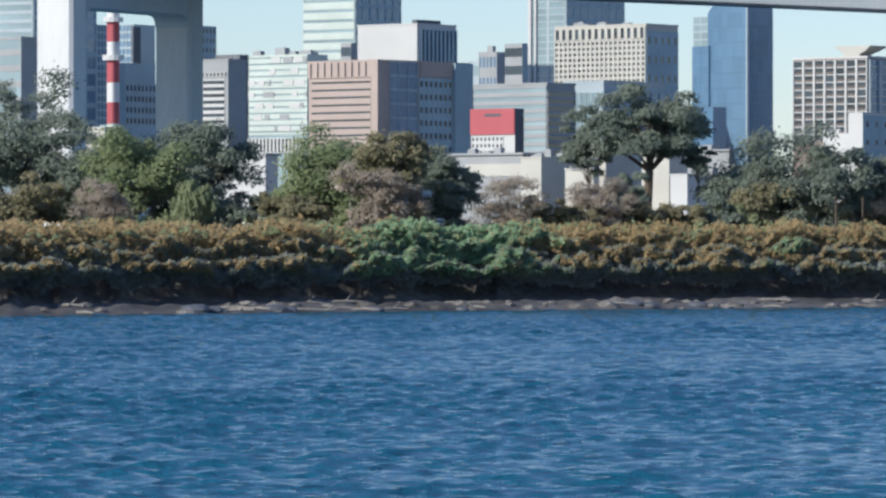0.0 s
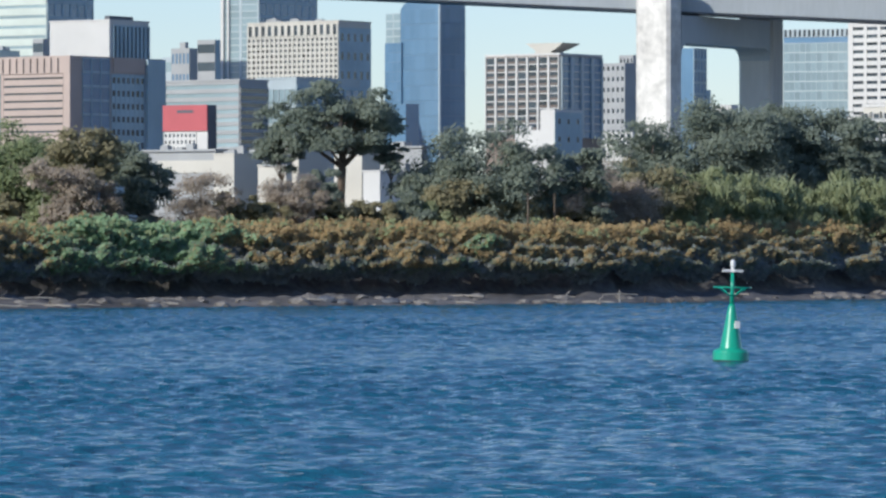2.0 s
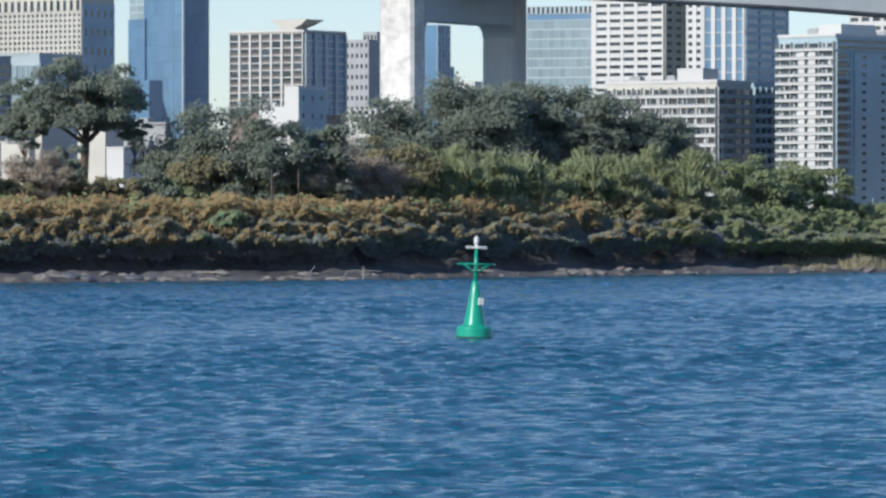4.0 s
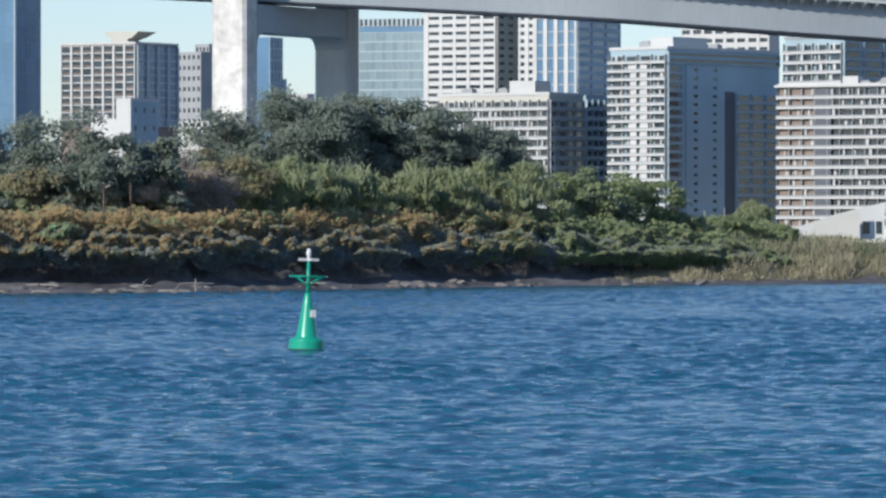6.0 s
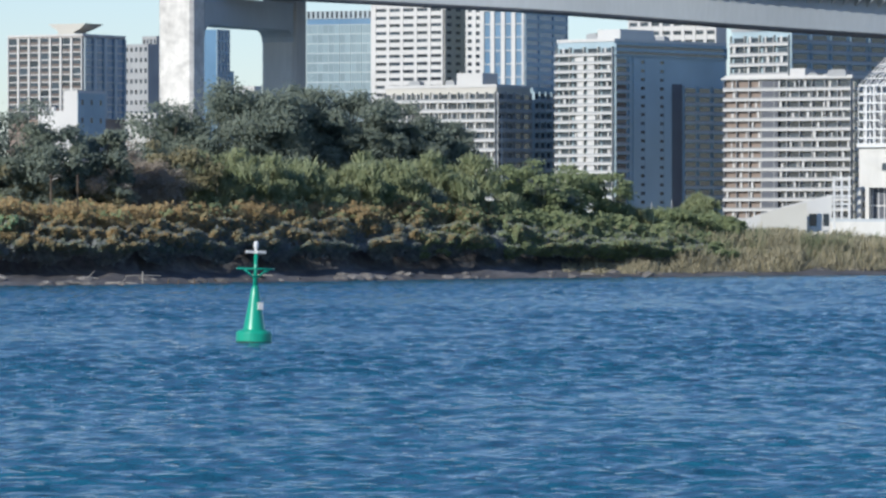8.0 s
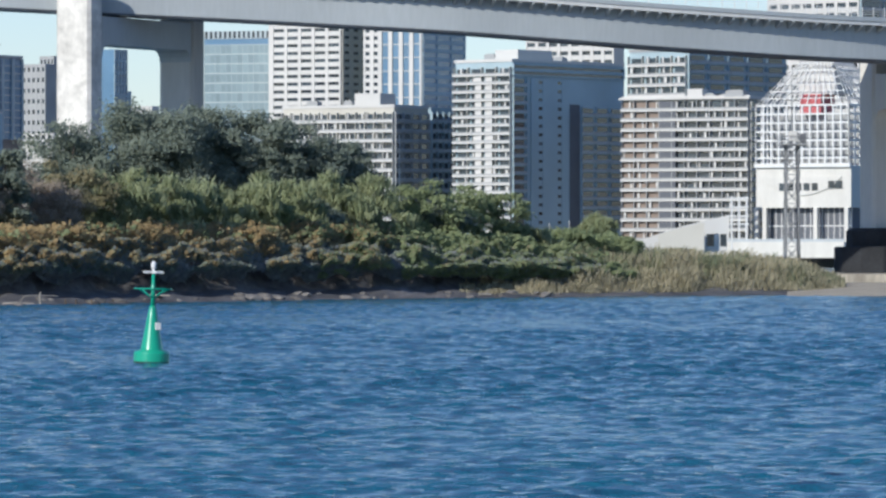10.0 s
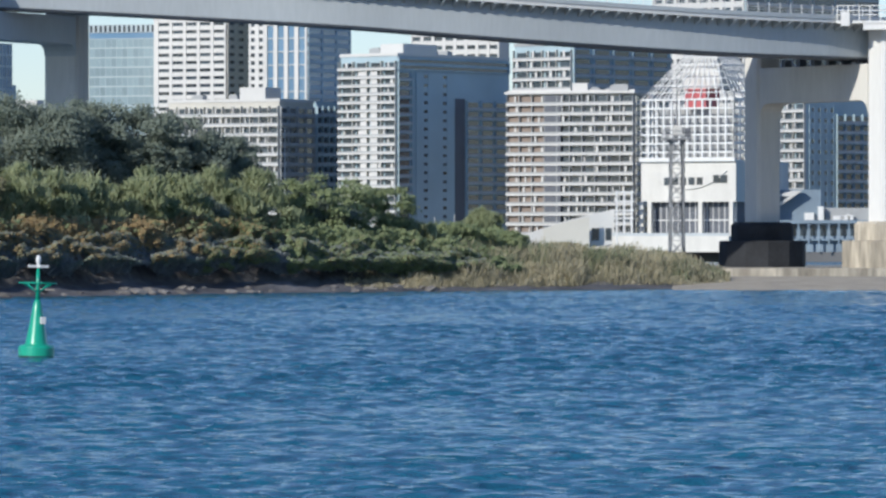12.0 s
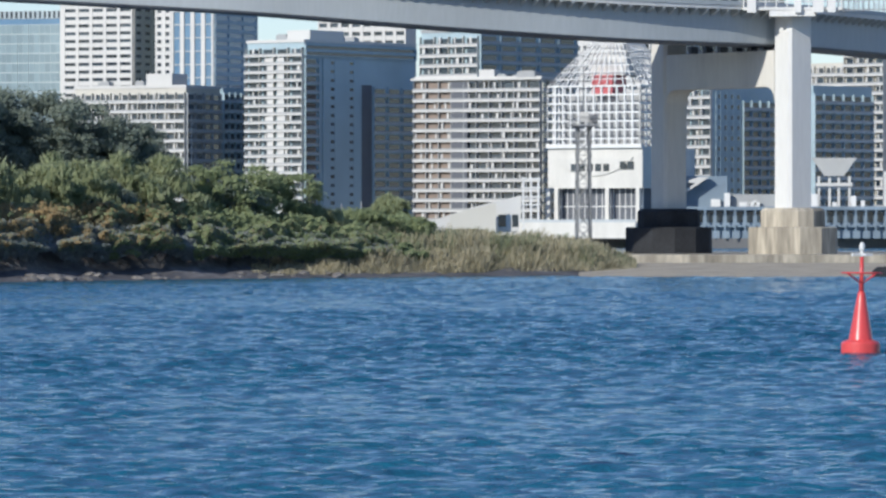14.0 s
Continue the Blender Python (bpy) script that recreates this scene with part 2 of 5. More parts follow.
# ---- water and land ----


def sea():
    """A sheet of wind waves where the water is near, let into the flat sea beyond."""
    rng = np.random.default_rng(3)
    us = np.arange(-150, 3651, 8.8)
    rs = [76.0]
    while rs[-1] < 560:
        rs.append(rs[-1] + 0.14 + 0.00125 * rs[-1])
    r = np.array(rs)[:, None]
    a = ((us - MID) * STEP)[None, :]
    x, y = r * np.sin(a), r * np.cos(a)
    z = np.zeros_like(x)
    gust = 1.0 + 0.35 * np.sin(x * 0.05 + 1.3 * np.sin(y * 0.021)) * np.sin(y * 0.033 + 0.7)
    for _ in range(64):
        wl = math.exp(rng.uniform(math.log(0.5), math.log(1.35)))
        th = rng.normal(0.08, 0.32)
        k = 2 * math.pi / wl
        ph = k * (x * math.sin(th) + y * math.cos(th)) + rng.uniform(0, 6.28)
        z += WAVE * wl / 6.28 * (np.sin(ph) + 0.22 * np.cos(2 * ph))
    z *= gust
    n, m = z.shape
    v = np.stack([x, y, z], 2).reshape(-1, 3)
    i = np.arange(n * m).reshape(n, m)
    f = np.stack([i[:-1, :-1], i[:-1, 1:], i[1:, 1:], i[1:, :-1]], 2).reshape(-1, 4)
    s = Shape()
    s.v, s.f = v.tolist(), f.tolist()
    b = len(s.v)
    for x0, x1, y0, y1 in ((-3000, 3000, -600, 4900),):
        s.v += [(x0, y0, -0.6), (x1, y0, -0.6), (x1, y1, -0.6), (x0, y1, -0.6)]
        s.f.append((b, b + 1, b + 2, b + 3))
    me = bpy.data.meshes.new("sea")
    me.from_pydata(s.v, [], s.f)
    me.materials.append(WATER)
    me.shade_smooth()
    tagged(part("sea", me, WATER), "rippled deep blue sea water under a clear sky", "water", kind="structure")


WAVE = 0.055
sea()


def shore(u):
    """Range of the waterline on a bearing."""
    return float(np.interp(u, [-400, 0, 800, 1600, 2150, 2700, 3050, 3500, 4000], [345, 361, 397, 423, 470, 512, 533, 506, 490]))


def ground_at(u, back):
    """Height of the island ground, back metres behind the waterline."""
    full = float(np.interp(u, [2150, 2650, 3000], [1.0, 0.45, 0.28]))
    n = noise.noise(Vector((u * 0.01, back * 0.12, 3.0)))
    prof = float(np.interp(back, [-6, 0, 6, 11, 13.5, 16, 20, 26, 70, 130], [-0.8, 0.0, 0.5, 0.8, 1.2, 3.0, 4.6, 5.4, 6.0, 5.2]))
    low = min(prof, 1.1)
    sink = max(0.0, u - 2985) * 0.02 if back > 0 else 0.0
    if 1 < back < 12:
        n += 1.3 * noise.noise(Vector((u * 0.035, back * 0.45, 5.0)))
    return low + (prof - low) * full + n * 0.25 * min(1, max(0, back) / 8) - sink


def island():
    us = list(range(-420, 3121, 8))
    backs = [-6, -2, 0, 1.5, 3.5, 5.5, 7.5, 9.5, 11, 13, 16, 20, 26, 36, 50, 70, 95, 130, 131]
    s = Shape()
    for u in us:
        d0 = shore(u)
        wob = 1.6 * noise.noise(Vector((u * 0.02, 0, 9))) + 0.9 * noise.noise(Vector((u * 0.07, 4, 9)))
        for b in backs:
            p = spot(u, d0 + b + wob * (b < 20))
            z = ground_at(u, b) if b < 131 else -2
            s.v.append((p.x, p.y, z))
    n = len(backs)
    for i in range(len(us) - 1):
        for j in range(n - 1):
            a = i * n + j
            s.f.append((a, a + n, a + n + 1, a + 1))
    ob = part("island_ground", s, MUD, smooth=True)
    tagged(ob, "muddy island bank with a dark gravel waterline", "ground", kind="structure")


island()
# far shore of the city, with its quay wall
s = Shape().box(-2600, 2600, 1722, 4900, -2.5, 2.6)
tagged(part("city_ground", s, CITY), "flat grey city ground behind the harbour quay", "ground", kind="structure")
s = Shape()
p = spot(3600, 575)
s.box(spot(2900, 575).x, p.x + 60, 578, 680, -2, 1.85)
tagged(part("pier_platform", s, CONC_OLD), "low weathered concrete platform under the bridge piers", "platform", kind="structure")
# sandy strip in front of the platform
s = Shape()
rows = []
for u in range(2960, 3641, 20):
    pr = [spot(u, 500 - 3), spot(u, 512 + 6 * noise.noise(Vector((u * 0.01, 2, 0)))), spot(u, 555), spot(u, 581)]
    rows.append([(q.x, q.y, z) for q, z in zip(pr, (-0.6, 0.0, 0.75, 1.0))])
for i, r in enumerate(rows):
    s.v += r
    if i:
        for j in range(3):
            a = (i - 1) * 4 + j
            s.f.append((a, a + 4, a + 5, a + 1))
tagged(part("sandy_beach", s, SAND, smooth=True), "narrow pale sandy beach before a concrete platform", "beach", kind="structure")

# ---- bridge ----
# near edge of the deck: bearing, range, fall of the girder's underside against the datum
DECK = [(-900, 548, -95), (110, 560, -50), (1000, 567, -9), (1300, 570, 4), (1755, 572, 26), (2036, 574, 39), (2395, 577, 58), (2695, 582, 82), (2900, 587, 96),
        (3084, 593, 108), (3337, 604, 116), (3500, 620, 131), (3700, 645, 150), (3900, 680, 170)]


def deck_line(n=90):
    us = np.linspace(-900, 3900, n)
    k = [a[0] for a in DECK]
    ds = np.interp(us, k, [a[1] for a in DECK])
    zs = np.array([high(v, d) for v, d in zip(np.interp(us, k, [a[2] for a in DECK]), ds)])
    for _ in range(3):
        ds[1:-1] = (ds[:-2] + 2 * ds[1:-1] + ds[2:]) / 4
        zs[1:-1] = (zs[:-2] + 2 * zs[1:-1] + zs[2:]) / 4
    pts = [spot(u, d, z) for u, d, z in zip(us, ds, zs)]
    inn = []
    for i, q in enumerate(pts):
        w = (pts[min(i + 1, n - 1)] - pts[max(i - 1, 0)])
        w.z = 0
        w.normalize()
        inn.append(Vector((-w.y, w.x, 0)))
    return pts, inn


LINE, INN = deck_line()
# the deck widens to the right
WIDE = np.interp(np.linspace(-900, 3900, 90), [2200, 2900], [0.9, 1.0])


def sweep(profile, mat, name, parent, label=""):
    """A closed outline of (metres inwards from the near edge, metres up), drawn along the deck."""
    s = Shape()
    s.loft([[q + i * (a if a < 3 else a * f) + Vector((0, 0, b)) for a, b in profile] for q, i, f in zip(LINE, INN, WIDE)])
    return part(name, s, mat, parent, label)


bridge = thing("road_bridge", spot(1709, 572), "pale grey steel box-girder road viaduct on white piers", "bridge")
bridge.location = (0, 0, 0)
sweep([(1.5, 0), (1.4, 3.7), (19, 3.7), (13, 2.3), (8, 0)], STEEL, "girder", bridge, "pale grey steel box girder")
sweep([(0, 3.7), (0, 4.12), (20, 4.12), (20, 3.7)], STEEL_W, "deck_edge", bridge)
sweep([(-0.12, 4.12), (-0.12, 4.6), (0.06, 4.6), (0.06, 4.12)], STEEL, "parapet", bridge)
# Underside strip: its shade is put into the dark colour.
sweep([(1.7, -0.2), (1.7, 0.0), (7.6, 0.0), (7.6, -0.2)], UNDER, "underside", bridge, "steel underside darkened for its shade")
for k in range(3):
    sweep([(-0.05, 4.85 + 0.3 * k), (-0.05, 4.9 + 0.3 * k), (0.02, 4.9 + 0.3 * k), (0.02, 4.85 + 0.3 * k)], STEEL_W, "guard_rail", bridge)
br = Shape()
br.prism([(0.05, 0), (0.05, -0.2), (1.45, -0.85), (1.45, 0)], -0.13, 0.13)
br_me = br.mesh("bracket", STEEL)
po_me = Shape().box(-0.04, 0.04, -0.04, 0.04, 0, 1.1).mesh("post", STEEL_W)
run = [0.0]
for a, b in zip(LINE, LINE[1:]):
    run.append(run[-1] + (b - a).length)
for dist in np.arange(run[22], run[-8], 1.45):
    i = int(np.searchsorted(run, dist)) - 1
    q = LINE[i].lerp(LINE[i + 1], (dist - run[i]) / (run[i + 1] - run[i]))
    ob = part("bracket", br_me, STEEL, bridge)
    ob.matrix_basis = Matrix.Translation(q + Vector((0, 0, 3.7))) @ Matrix.Rotation(math.atan2(INN[i].y, INN[i].x), 4, "Z")
    ob = part("post", po_me, STEEL_W, bridge)
    ob.location = q + Vector((0, 0, 4.55))


def leg(parent, base, top, cx, cy, w, d, mat, label=""):
    """A bevelled rectangular column."""
    c = 0.35
    def ring(w, d, z):
        w, d = w / 2, d / 2
        return [(cx + x, cy + y, z) for x, y in ((-w + c, -d), (w - c, -d), (w, -d + c), (w, d - c), (w - c, d), (-w + c, d), (-w, d - c), (-w, -d + c))]
    s = Shape()
    s.loft([ring(w, d, base), ring(w, d, top)])
    return part("column", s, mat, parent, label)


def pier(near, far, foot, top_near, top_far, beam_lo, beam_hi, w, d, mats, label, footing=True, arch=1.5):
    """A portal of two columns and a cross-beam with haunches. Its own x runs from the near column to the far one."""
    v = far - near
    ln = v.length
    th = thing("bridge_pier", Vector((near.x, near.y, foot)), label, "bridge pier", "bridge piers", math.atan2(v.y, v.x))
    cols = [leg(th, 0, top_near - foot, 0, 0, w, d, mats[0], "white painted column"), leg(th, 0, top_far - foot, ln, 0, w, d, mats[1], "shaded grey column")]
    lo, hi = beam_lo - foot, beam_hi - foot
    pts = [(w / 2, hi), (w / 2, lo - arch)]
    pts += [(w / 2 + arch * (1 - math.cos(a)), lo - arch * (1 - math.sin(a))) for a in (0.4, 0.8, 1.2, 1.57)]
    pts += [(ln - x, z) for x, z in reversed(pts)]
    s = Shape()
    s.prism(pts, -d / 2 + 0.15, d / 2 - 0.15)
    part("cross_beam", s, mats[2], th)
    if not footing:
        for a in (0.3, 0.56):
            part("bearing_plate", Shape().box(ln * a - 0.9, ln * a + 0.9, -d / 2 - 0.3, -d / 2 + 0.5, hi + 0.1, hi + 0.75), STEEL_W, th)
    if footing:
        for x, m, co in ((0, mats[3], cols[0]), (ln, mats[4], cols[1])):
            s = Shape()
            r = 5.1
            s.lathe([(r, 0), (r, 3.0), (r - 0.25, 3.1)], 12, (x, 0))
            s.lathe([(3.7, 3.05), (3.7, 4.9), (3.3, 5.25)], 12, (x, 0))
            part("footing", s, m, co)
        for k in range(6):
            x = ln * (0.2 + 0.12 * k)
            part("bearing", Shape().box(x - 0.35, x + 0.35, -0.5, 0.5, hi, hi + 0.9), UNDER, th)
            part("bracket_light", Shape().box(x + 0.6, x + 0.9, -1.6, -1.3, hi - 0.1, hi + 0.5), STEEL_W, th)
    return th


def inspection_platform():
    """Railed steel staging round the head of the near column."""
    c = spot(3338, 601.5)
    t = thing("inspection_platform", Vector((c.x, c.y, 29.4)), "white railed steel staging at a pier head", "platform", turn=-0.2)
    part("staging_deck", Shape().box(-5.6, 5.6, -1.6, 1.4, 0, 0.3), STEEL_W, t)
    part("staging_beam", Shape().box(-2.6, 2.6, -1.5, 1.3, -0.7, 0), STEEL_W, t)
    for k in range(10):
        x = -5.5 + 11 * k / 9
        part("post", Shape().box(x - 0.06, x + 0.06, -1.55, -1.43, 0.3, 2.0), STEEL_W, t)
    for z in (0.9, 1.4, 1.95):
        part("rail", Shape().box(-5.6, 5.6, -1.56, -1.46, z, z + 0.1), STEEL_W, t)
    for x, a in ((-4.6, 0.5), (2.9, 0.6), (4.4, 0.45), (0.6, 0.4)):
        part("cabinet", Shape().box(x - a, x + a, -2.0, -1.6, -0.3, 1.3), STEEL_W, t)


inspection_platform()
# lattice screen on the deck beyond the pier
scr = thing("deck_screen", spot(3400, 612, 29.6), "dark railed screen along the bridge deck", "railing", turn=-0.45)
for k in range(24):
    part("screen_post", Shape().box(k * 0.6 - 0.05, k * 0.6 + 0.05, 0, 0.1, 0, 2.6), MAST, scr)
for z in (0.2, 1.3, 2.5):
    part("screen_rail", Shape().box(0, 14, 0.1, 0.18, z, z + 0.12), MAST, scr)

PM = (STEEL_P, CONC_PALE, STEEL, CONC_OLD, CONC_DARK)
# Far column and beam in paler concrete, for light reaching under the deck.
pier(spot(3338, 604), spot(3119, 622), 1.85, 29.4, 27.4, 20.9, 25.0, 3.0, 3.4, (STEEL_W, CONC_PALE, CONC_PALE, CONC_OLD, CONC_DARK), "white steel portal pier on round concrete footings")
pier(spot(1709, 571), spot(1890, 590), 5, 33.0, 30.2, 26.6, 29.6, 2.9, 4.3, PM, "white steel portal pier with patched paint behind trees", False, 1.3)
pier(spot(110, 559), spot(318, 579), 5, 36.5, 33.6, 30.2, 33.2, 3.1, 4.5, (STEEL_W, CONC_PALE, STEEL, CONC, CONC), "white steel portal pier rising behind trees", False, 1.3)
# ---- city ----


class House:
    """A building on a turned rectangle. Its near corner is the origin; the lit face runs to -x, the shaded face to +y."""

    def __init__(self, name, u0, uc, u1, vtop, d, label, wall, turn=38, category="building", base=2.6, zlow=None):
        a = radians(turn)
        self.L = max(span(uc - u0, d), 0.5) / math.cos(a)
        self.R = max(span(u1 - uc, d), 0.5) / math.sin(a)
        self.H = high(vtop, d) - base
        self.base, self.d = base, d
        self.ob = thing(name, spot(uc, d, base), label, category, turn=-a - (uc - MID) * STEP)
        self.wall = wall
        part("wall", Shape().box(-self.L, 0, 0, self.R, 0, self.H), wall, self.ob)

    def face(self, side):
        L = self.L
        if side == "l":
            return self.L, lambda s, a0, a1, o0, o1, z0, z1: s.box(-L + a0, -L + a1, -o1, -o0, z0, z1)
        return self.R, lambda s, a0, a1, o0, o1, z0, z1: s.box(o0, o1, a0, a1, z0, z1)

    def at(self, side, a, o, z):
        return (-self.L + a, -o, z) if side == "l" else (o, a, z)

    def z(self, v):
        return high(v, self.d) - self.base

    def grid(self, side, cols, rows, z0, z1, wall=None, glass=None, wf=0.65, hf=0.6, depth=0.5, a0=0.0, a1=1.0, label=""):
        """Columns and rows of windows set back between proud wall strips."""
        W, put = self.face(side)
        s0, s1 = a0 * W, a1 * W
        cw, ch = (s1 - s0) / cols, (z1 - z0) / rows
        gx, gz = cw * (1 - wf), ch * (1 - hf)
        f = Shape()
        for c in range(cols + 1):
            x = s0 + c * cw
            put(f, max(s0, x - gx / 2), min(s1, x + gx / 2), 0.0, depth, z0, z1)
        for r in range(rows + 1):
            z = z0 + r * ch
            put(f, s0, s1, 0.0, depth - 0.06, max(z0, z - gz / 2), min(z1, z + gz / 2))
        part("facade_frame", f, wall or self.wall, self.ob, label)
        w = Shape()
        if side == "l":
            w.box(0, cw - gx, -0.12, 0, 0, ch - gz)
        else:
            w.box(0, 0.12, 0, cw - gx, 0, ch - gz)
        me = w.mesh("window", glass or GLASS)
        for c in range(cols):
            for r in range(rows):
                part("window", me, None, self.ob, at=self.at(side, s0 + c * cw + gx / 2, 0, z0 + r * ch + gz / 2))

    def bands(self, side, rows, z0, z1, wall=None, glass=None, hf=0.5, depth=0.4, a0=0.0, a1=1.0):
        self.grid(side, 1, rows, z0, z1, wall, glass, 0.985, hf, depth, a0, a1)

    def balconies(self, side, bays, rows, z0, z1, wall=None, rail=None, glass=None, a0=0.0, a1=1.0, depth=1.4):
        """Storeys of slab and parapet with doors behind; the bays are parted by fins."""
        W, put = self.face(side)
        s0, s1 = a0 * W, a1 * W
        cw, ch = (s1 - s0) / bays, (z1 - z0) / rows
        b = Shape()
        put(b, s0 - 0.2, s1 + 0.2, 0.0, depth, 0, 0.3)
        put(b, s0 - 0.2, s1 + 0.2, depth - 0.1, depth + 0.05, -0.2, ch * 0.13)
        me = b.mesh("balcony", rail or WHITE)
        w = Shape()
        if side == "l":
            w.box(0, cw * 0.7, -0.1, 0, 0, ch * 0.72)
        else:
            w.box(0, 0.1, 0, cw * 0.7, 0, ch * 0.72)
        wm = w.mesh("window", glass or GLASS)
        for r in range(rows):
            part("balcony", me, None, self.ob, at=(0, 0, z0 + r * ch))
            for c in range(bays):
                part("window", wm, None, self.ob, at=self.at(side, s0 + (c + 0.15) * cw, 0.02, z0 + r * ch + 0.3))
        rl = Shape()
        put(rl, s0 - 0.2, s1 + 0.2, depth - 0.06, depth - 0.02, ch * 0.13, ch * 0.3)
        rm = rl.mesh("railing", GREYF)
        pr = random.Random(bays * 31 + rows)
        for r in range(rows):
            part("railing", rm, None, self.ob, at=(0, 0, z0 + r * ch))
            for c in range(bays):
                if side == "l" and pr.random() < 0.7:
                    x = s0 + (c + pr.uniform(0.05, 0.8)) * cw
                    q = Shape()
                    put(q, x, x + cw * pr.uniform(0.08, 0.2), 0.02, pr.uniform(0.25, depth * 0.8), z0 + r * ch + 0.3, z0 + (r + 1) * ch - 0.3)
                    part("screen", q, rail or WHITE, self.ob)
        for c in range(bays + 1):
            x = s0 + c * cw
            fin = Shape()
            put(fin, max(s0, x - 0.12), min(s1, x + 0.12), 0.0, depth - 0.12, z0, z1)
            part("fin", fin, wall or self.wall, self.ob)

    def block(self, name, x0, x1, y0, y1, z0, z1, mat, label=""):
        """A box in fractions of the plan, for roof houses and wings."""
        L, R = self.L, self.R
        return part(name, Shape().box(-L + x0 * L, -L + x1 * L, y0 * R, y1 * R, z0, z1), mat, self.ob, label)

    def roof(self, lip=0.9, mat=None):
        """A parapet round the roof."""
        L, R, H = self.L, self.R, self.H
        t = 0.5
        s = Shape()
        s.box(-L - 0.3, 0.3, -0.3, t, H, H + lip)
        s.box(-L - 0.3, 0.3, R - t, R + 0.3, H, H + lip)
        s.box(-L - 0.3, -L + t, t, R - t, H, H + lip)
        s.box(-t, 0.3, t, R - t, H, H + lip)
        part("parapet", s, mat or self.wall, self.ob)

    def vents(self, n, seed, mat=None):
        rng = random.Random(seed)
        for _ in range(n):
            x, y = rng.uniform(-self.L * 0.9, -self.L * 0.1), rng.uniform(self.R * 0.1, self.R * 0.8)
            a, h = rng.uniform(1, 3.5), rng.uniform(1.2, 3.2)
            part("roof_vent", Shape().box(x - a, x + a, y - a * 0.7, y + a * 0.7, self.H, self.H + h).box(x - a * 0.7, x + a * 0.7, y - a * 0.5, y + a * 0.5, self.H + h, self.H + h + 0.3), mat or GREYF, self.ob)


# towers on the far left
h = House("glass_tower", -120, 60, 172, -90, 2600, "tall pale teal glass office tower with horizontal stripes", TEAL)
h.bands("l", 34, 0, h.H, TEAL, GLASS_P, 0.62)
h.grid("r", 6, 18, 0, h.H, BLUE_SHADE, GLASS_B, 0.8, 0.7)
h = House("low_office_block", -60, 40, 66, 66, 2450, "lower pale glass office block with striped floors", GREYF)
h.bands("l", 14, 0, h.H, GREYF, GLASS_P, 0.6)
h = House("blue_office_tower", 140, 160, 190, 44, 3000, "distant blue glass office tower", BLUE_SHADE)
h.grid("r", 5, 30, 0, h.H, BLUE_SHADE, GLASS_B, 0.75, 0.7)
h = House("blue_office_tower", 212, 238, 275, 44, 2900, "distant pale blue glass office tower with a dark strip", TEAL)
h.grid("l", 4, 30, 0, h.H, TEAL, GLASS_B, 0.8, 0.7)
h.block("core", 0.9, 1.02, -0.05, 0.3, 0, h.H * 0.99, SLATE)
h = House("dark_block", 205, 222, 276, 112, 2700, "dark blue shaded office block with a pale top", BLUE_SHADE)
h.grid("r", 8, 16, 0, h.H * 0.9, BLUE_SHADE, GLASS, 0.6, 0.5)
h = House("low_dark_block", 178, 190, 280, 222, 2330, "low dark blue shaded warehouse", BLUE_SHADE)
h.grid("r", 9, 3, 4, h.H - 3, BLUE_SHADE, GLASS, 0.6, 0.4)
h = House("low_cream_block", 150, 186, 200, 225, 2240, "small cream-coloured low building", CREAM)
h.grid("l", 3, 3, 3, h.H - 3, CREAM, GLASS, 0.4, 0.4)

ch = thing("chimney_stack", spot(201, 2300, 2.6), "tall red and white banded chimney of clustered flues", "chimney")
zb = [max(0.0, high(v, 2300) - 2.6) for v in (470.0, 220, 182, 147, 108, 75, 36, 14, -25, -60)]
for k in range(len(zb) - 1):
    s = Shape()
    for c in ((-1.35, 0), (1.35, 0), (0, 1.5), (0, -1.3)):
        s.lathe([(1.45, max(0, zb[k])), (1.4, zb[k + 1])], 10, c)
    part("band", s, STEEL_W if k % 2 == 0 or k == 0 else RED, ch)
part("platform", Shape().lathe([(4.6, zb[5] - 8), (4.6, zb[5] - 7.2), (4.8, zb[5] - 5.8)], 14), STEEL_W, ch)
part("platform", Shape().lathe([(4.4, zb[6] - 1), (4.4, zb[6]), (4.6, zb[6] + 1)], 14), STEEL_W, ch)

h = House("shaded_tower", 340, 350, 382, 46, 2900, "dark blue shaded office tower", BLUE_SHADE)
h.grid("r", 5, 24, 0, h.H, BLUE_SHADE, GLASS, 0.6, 0.5)
h = House("striped_office", 357, 404, 437, 108, 2500, "pale grey office block with dark striped floors", GREYF)
h.bands("l", 9, h.z(245), h.z(140), WHITE, GLASS, 0.5, a0=0.02, a1=0.88)
h.grid("l", 7, 1, h.z(136), h.z(128), WHITE, GLASS, 0.6, 0.8)
h.roof()
h = House("dark_office", 382, 425, 440, 97, 2650, "dark-roofed office block behind a grey one", SLATE)
h.grid("l", 9, 2, h.z(112), h.z(99), GREYF, GLASS, 0.5, 0.7)
h = House("patchwork_glass_office", 440, 545, 580, 96, 2420, "pale green glass office with staggered bright panels", GLASS_P)
h.bands("l", 13, h.z(238), h.z(96), PALEG, GLASS_P, 0.26, 0.4)
rng = random.Random(5)
for r in range(7):
    z0, z1 = h.z(238) + r * (h.H - h.z(238)) / 7, h.z(238) + (r + 1) * (h.H - h.z(238)) / 7
    x = -h.L
    while x < -1:
        w = rng.uniform(1.5, 7)
        if rng.random() < 0.55:
            part("panel", Shape().box(x, min(x + w, -0.1), -0.62, -0.1, z0 + (z1 - z0) * 0.3, z1 - (z1 - z0) * 0.22), WHITE if rng.random() < 0.6 else GREYF, h.ob)
        x += w + rng.uniform(0.3, 2)
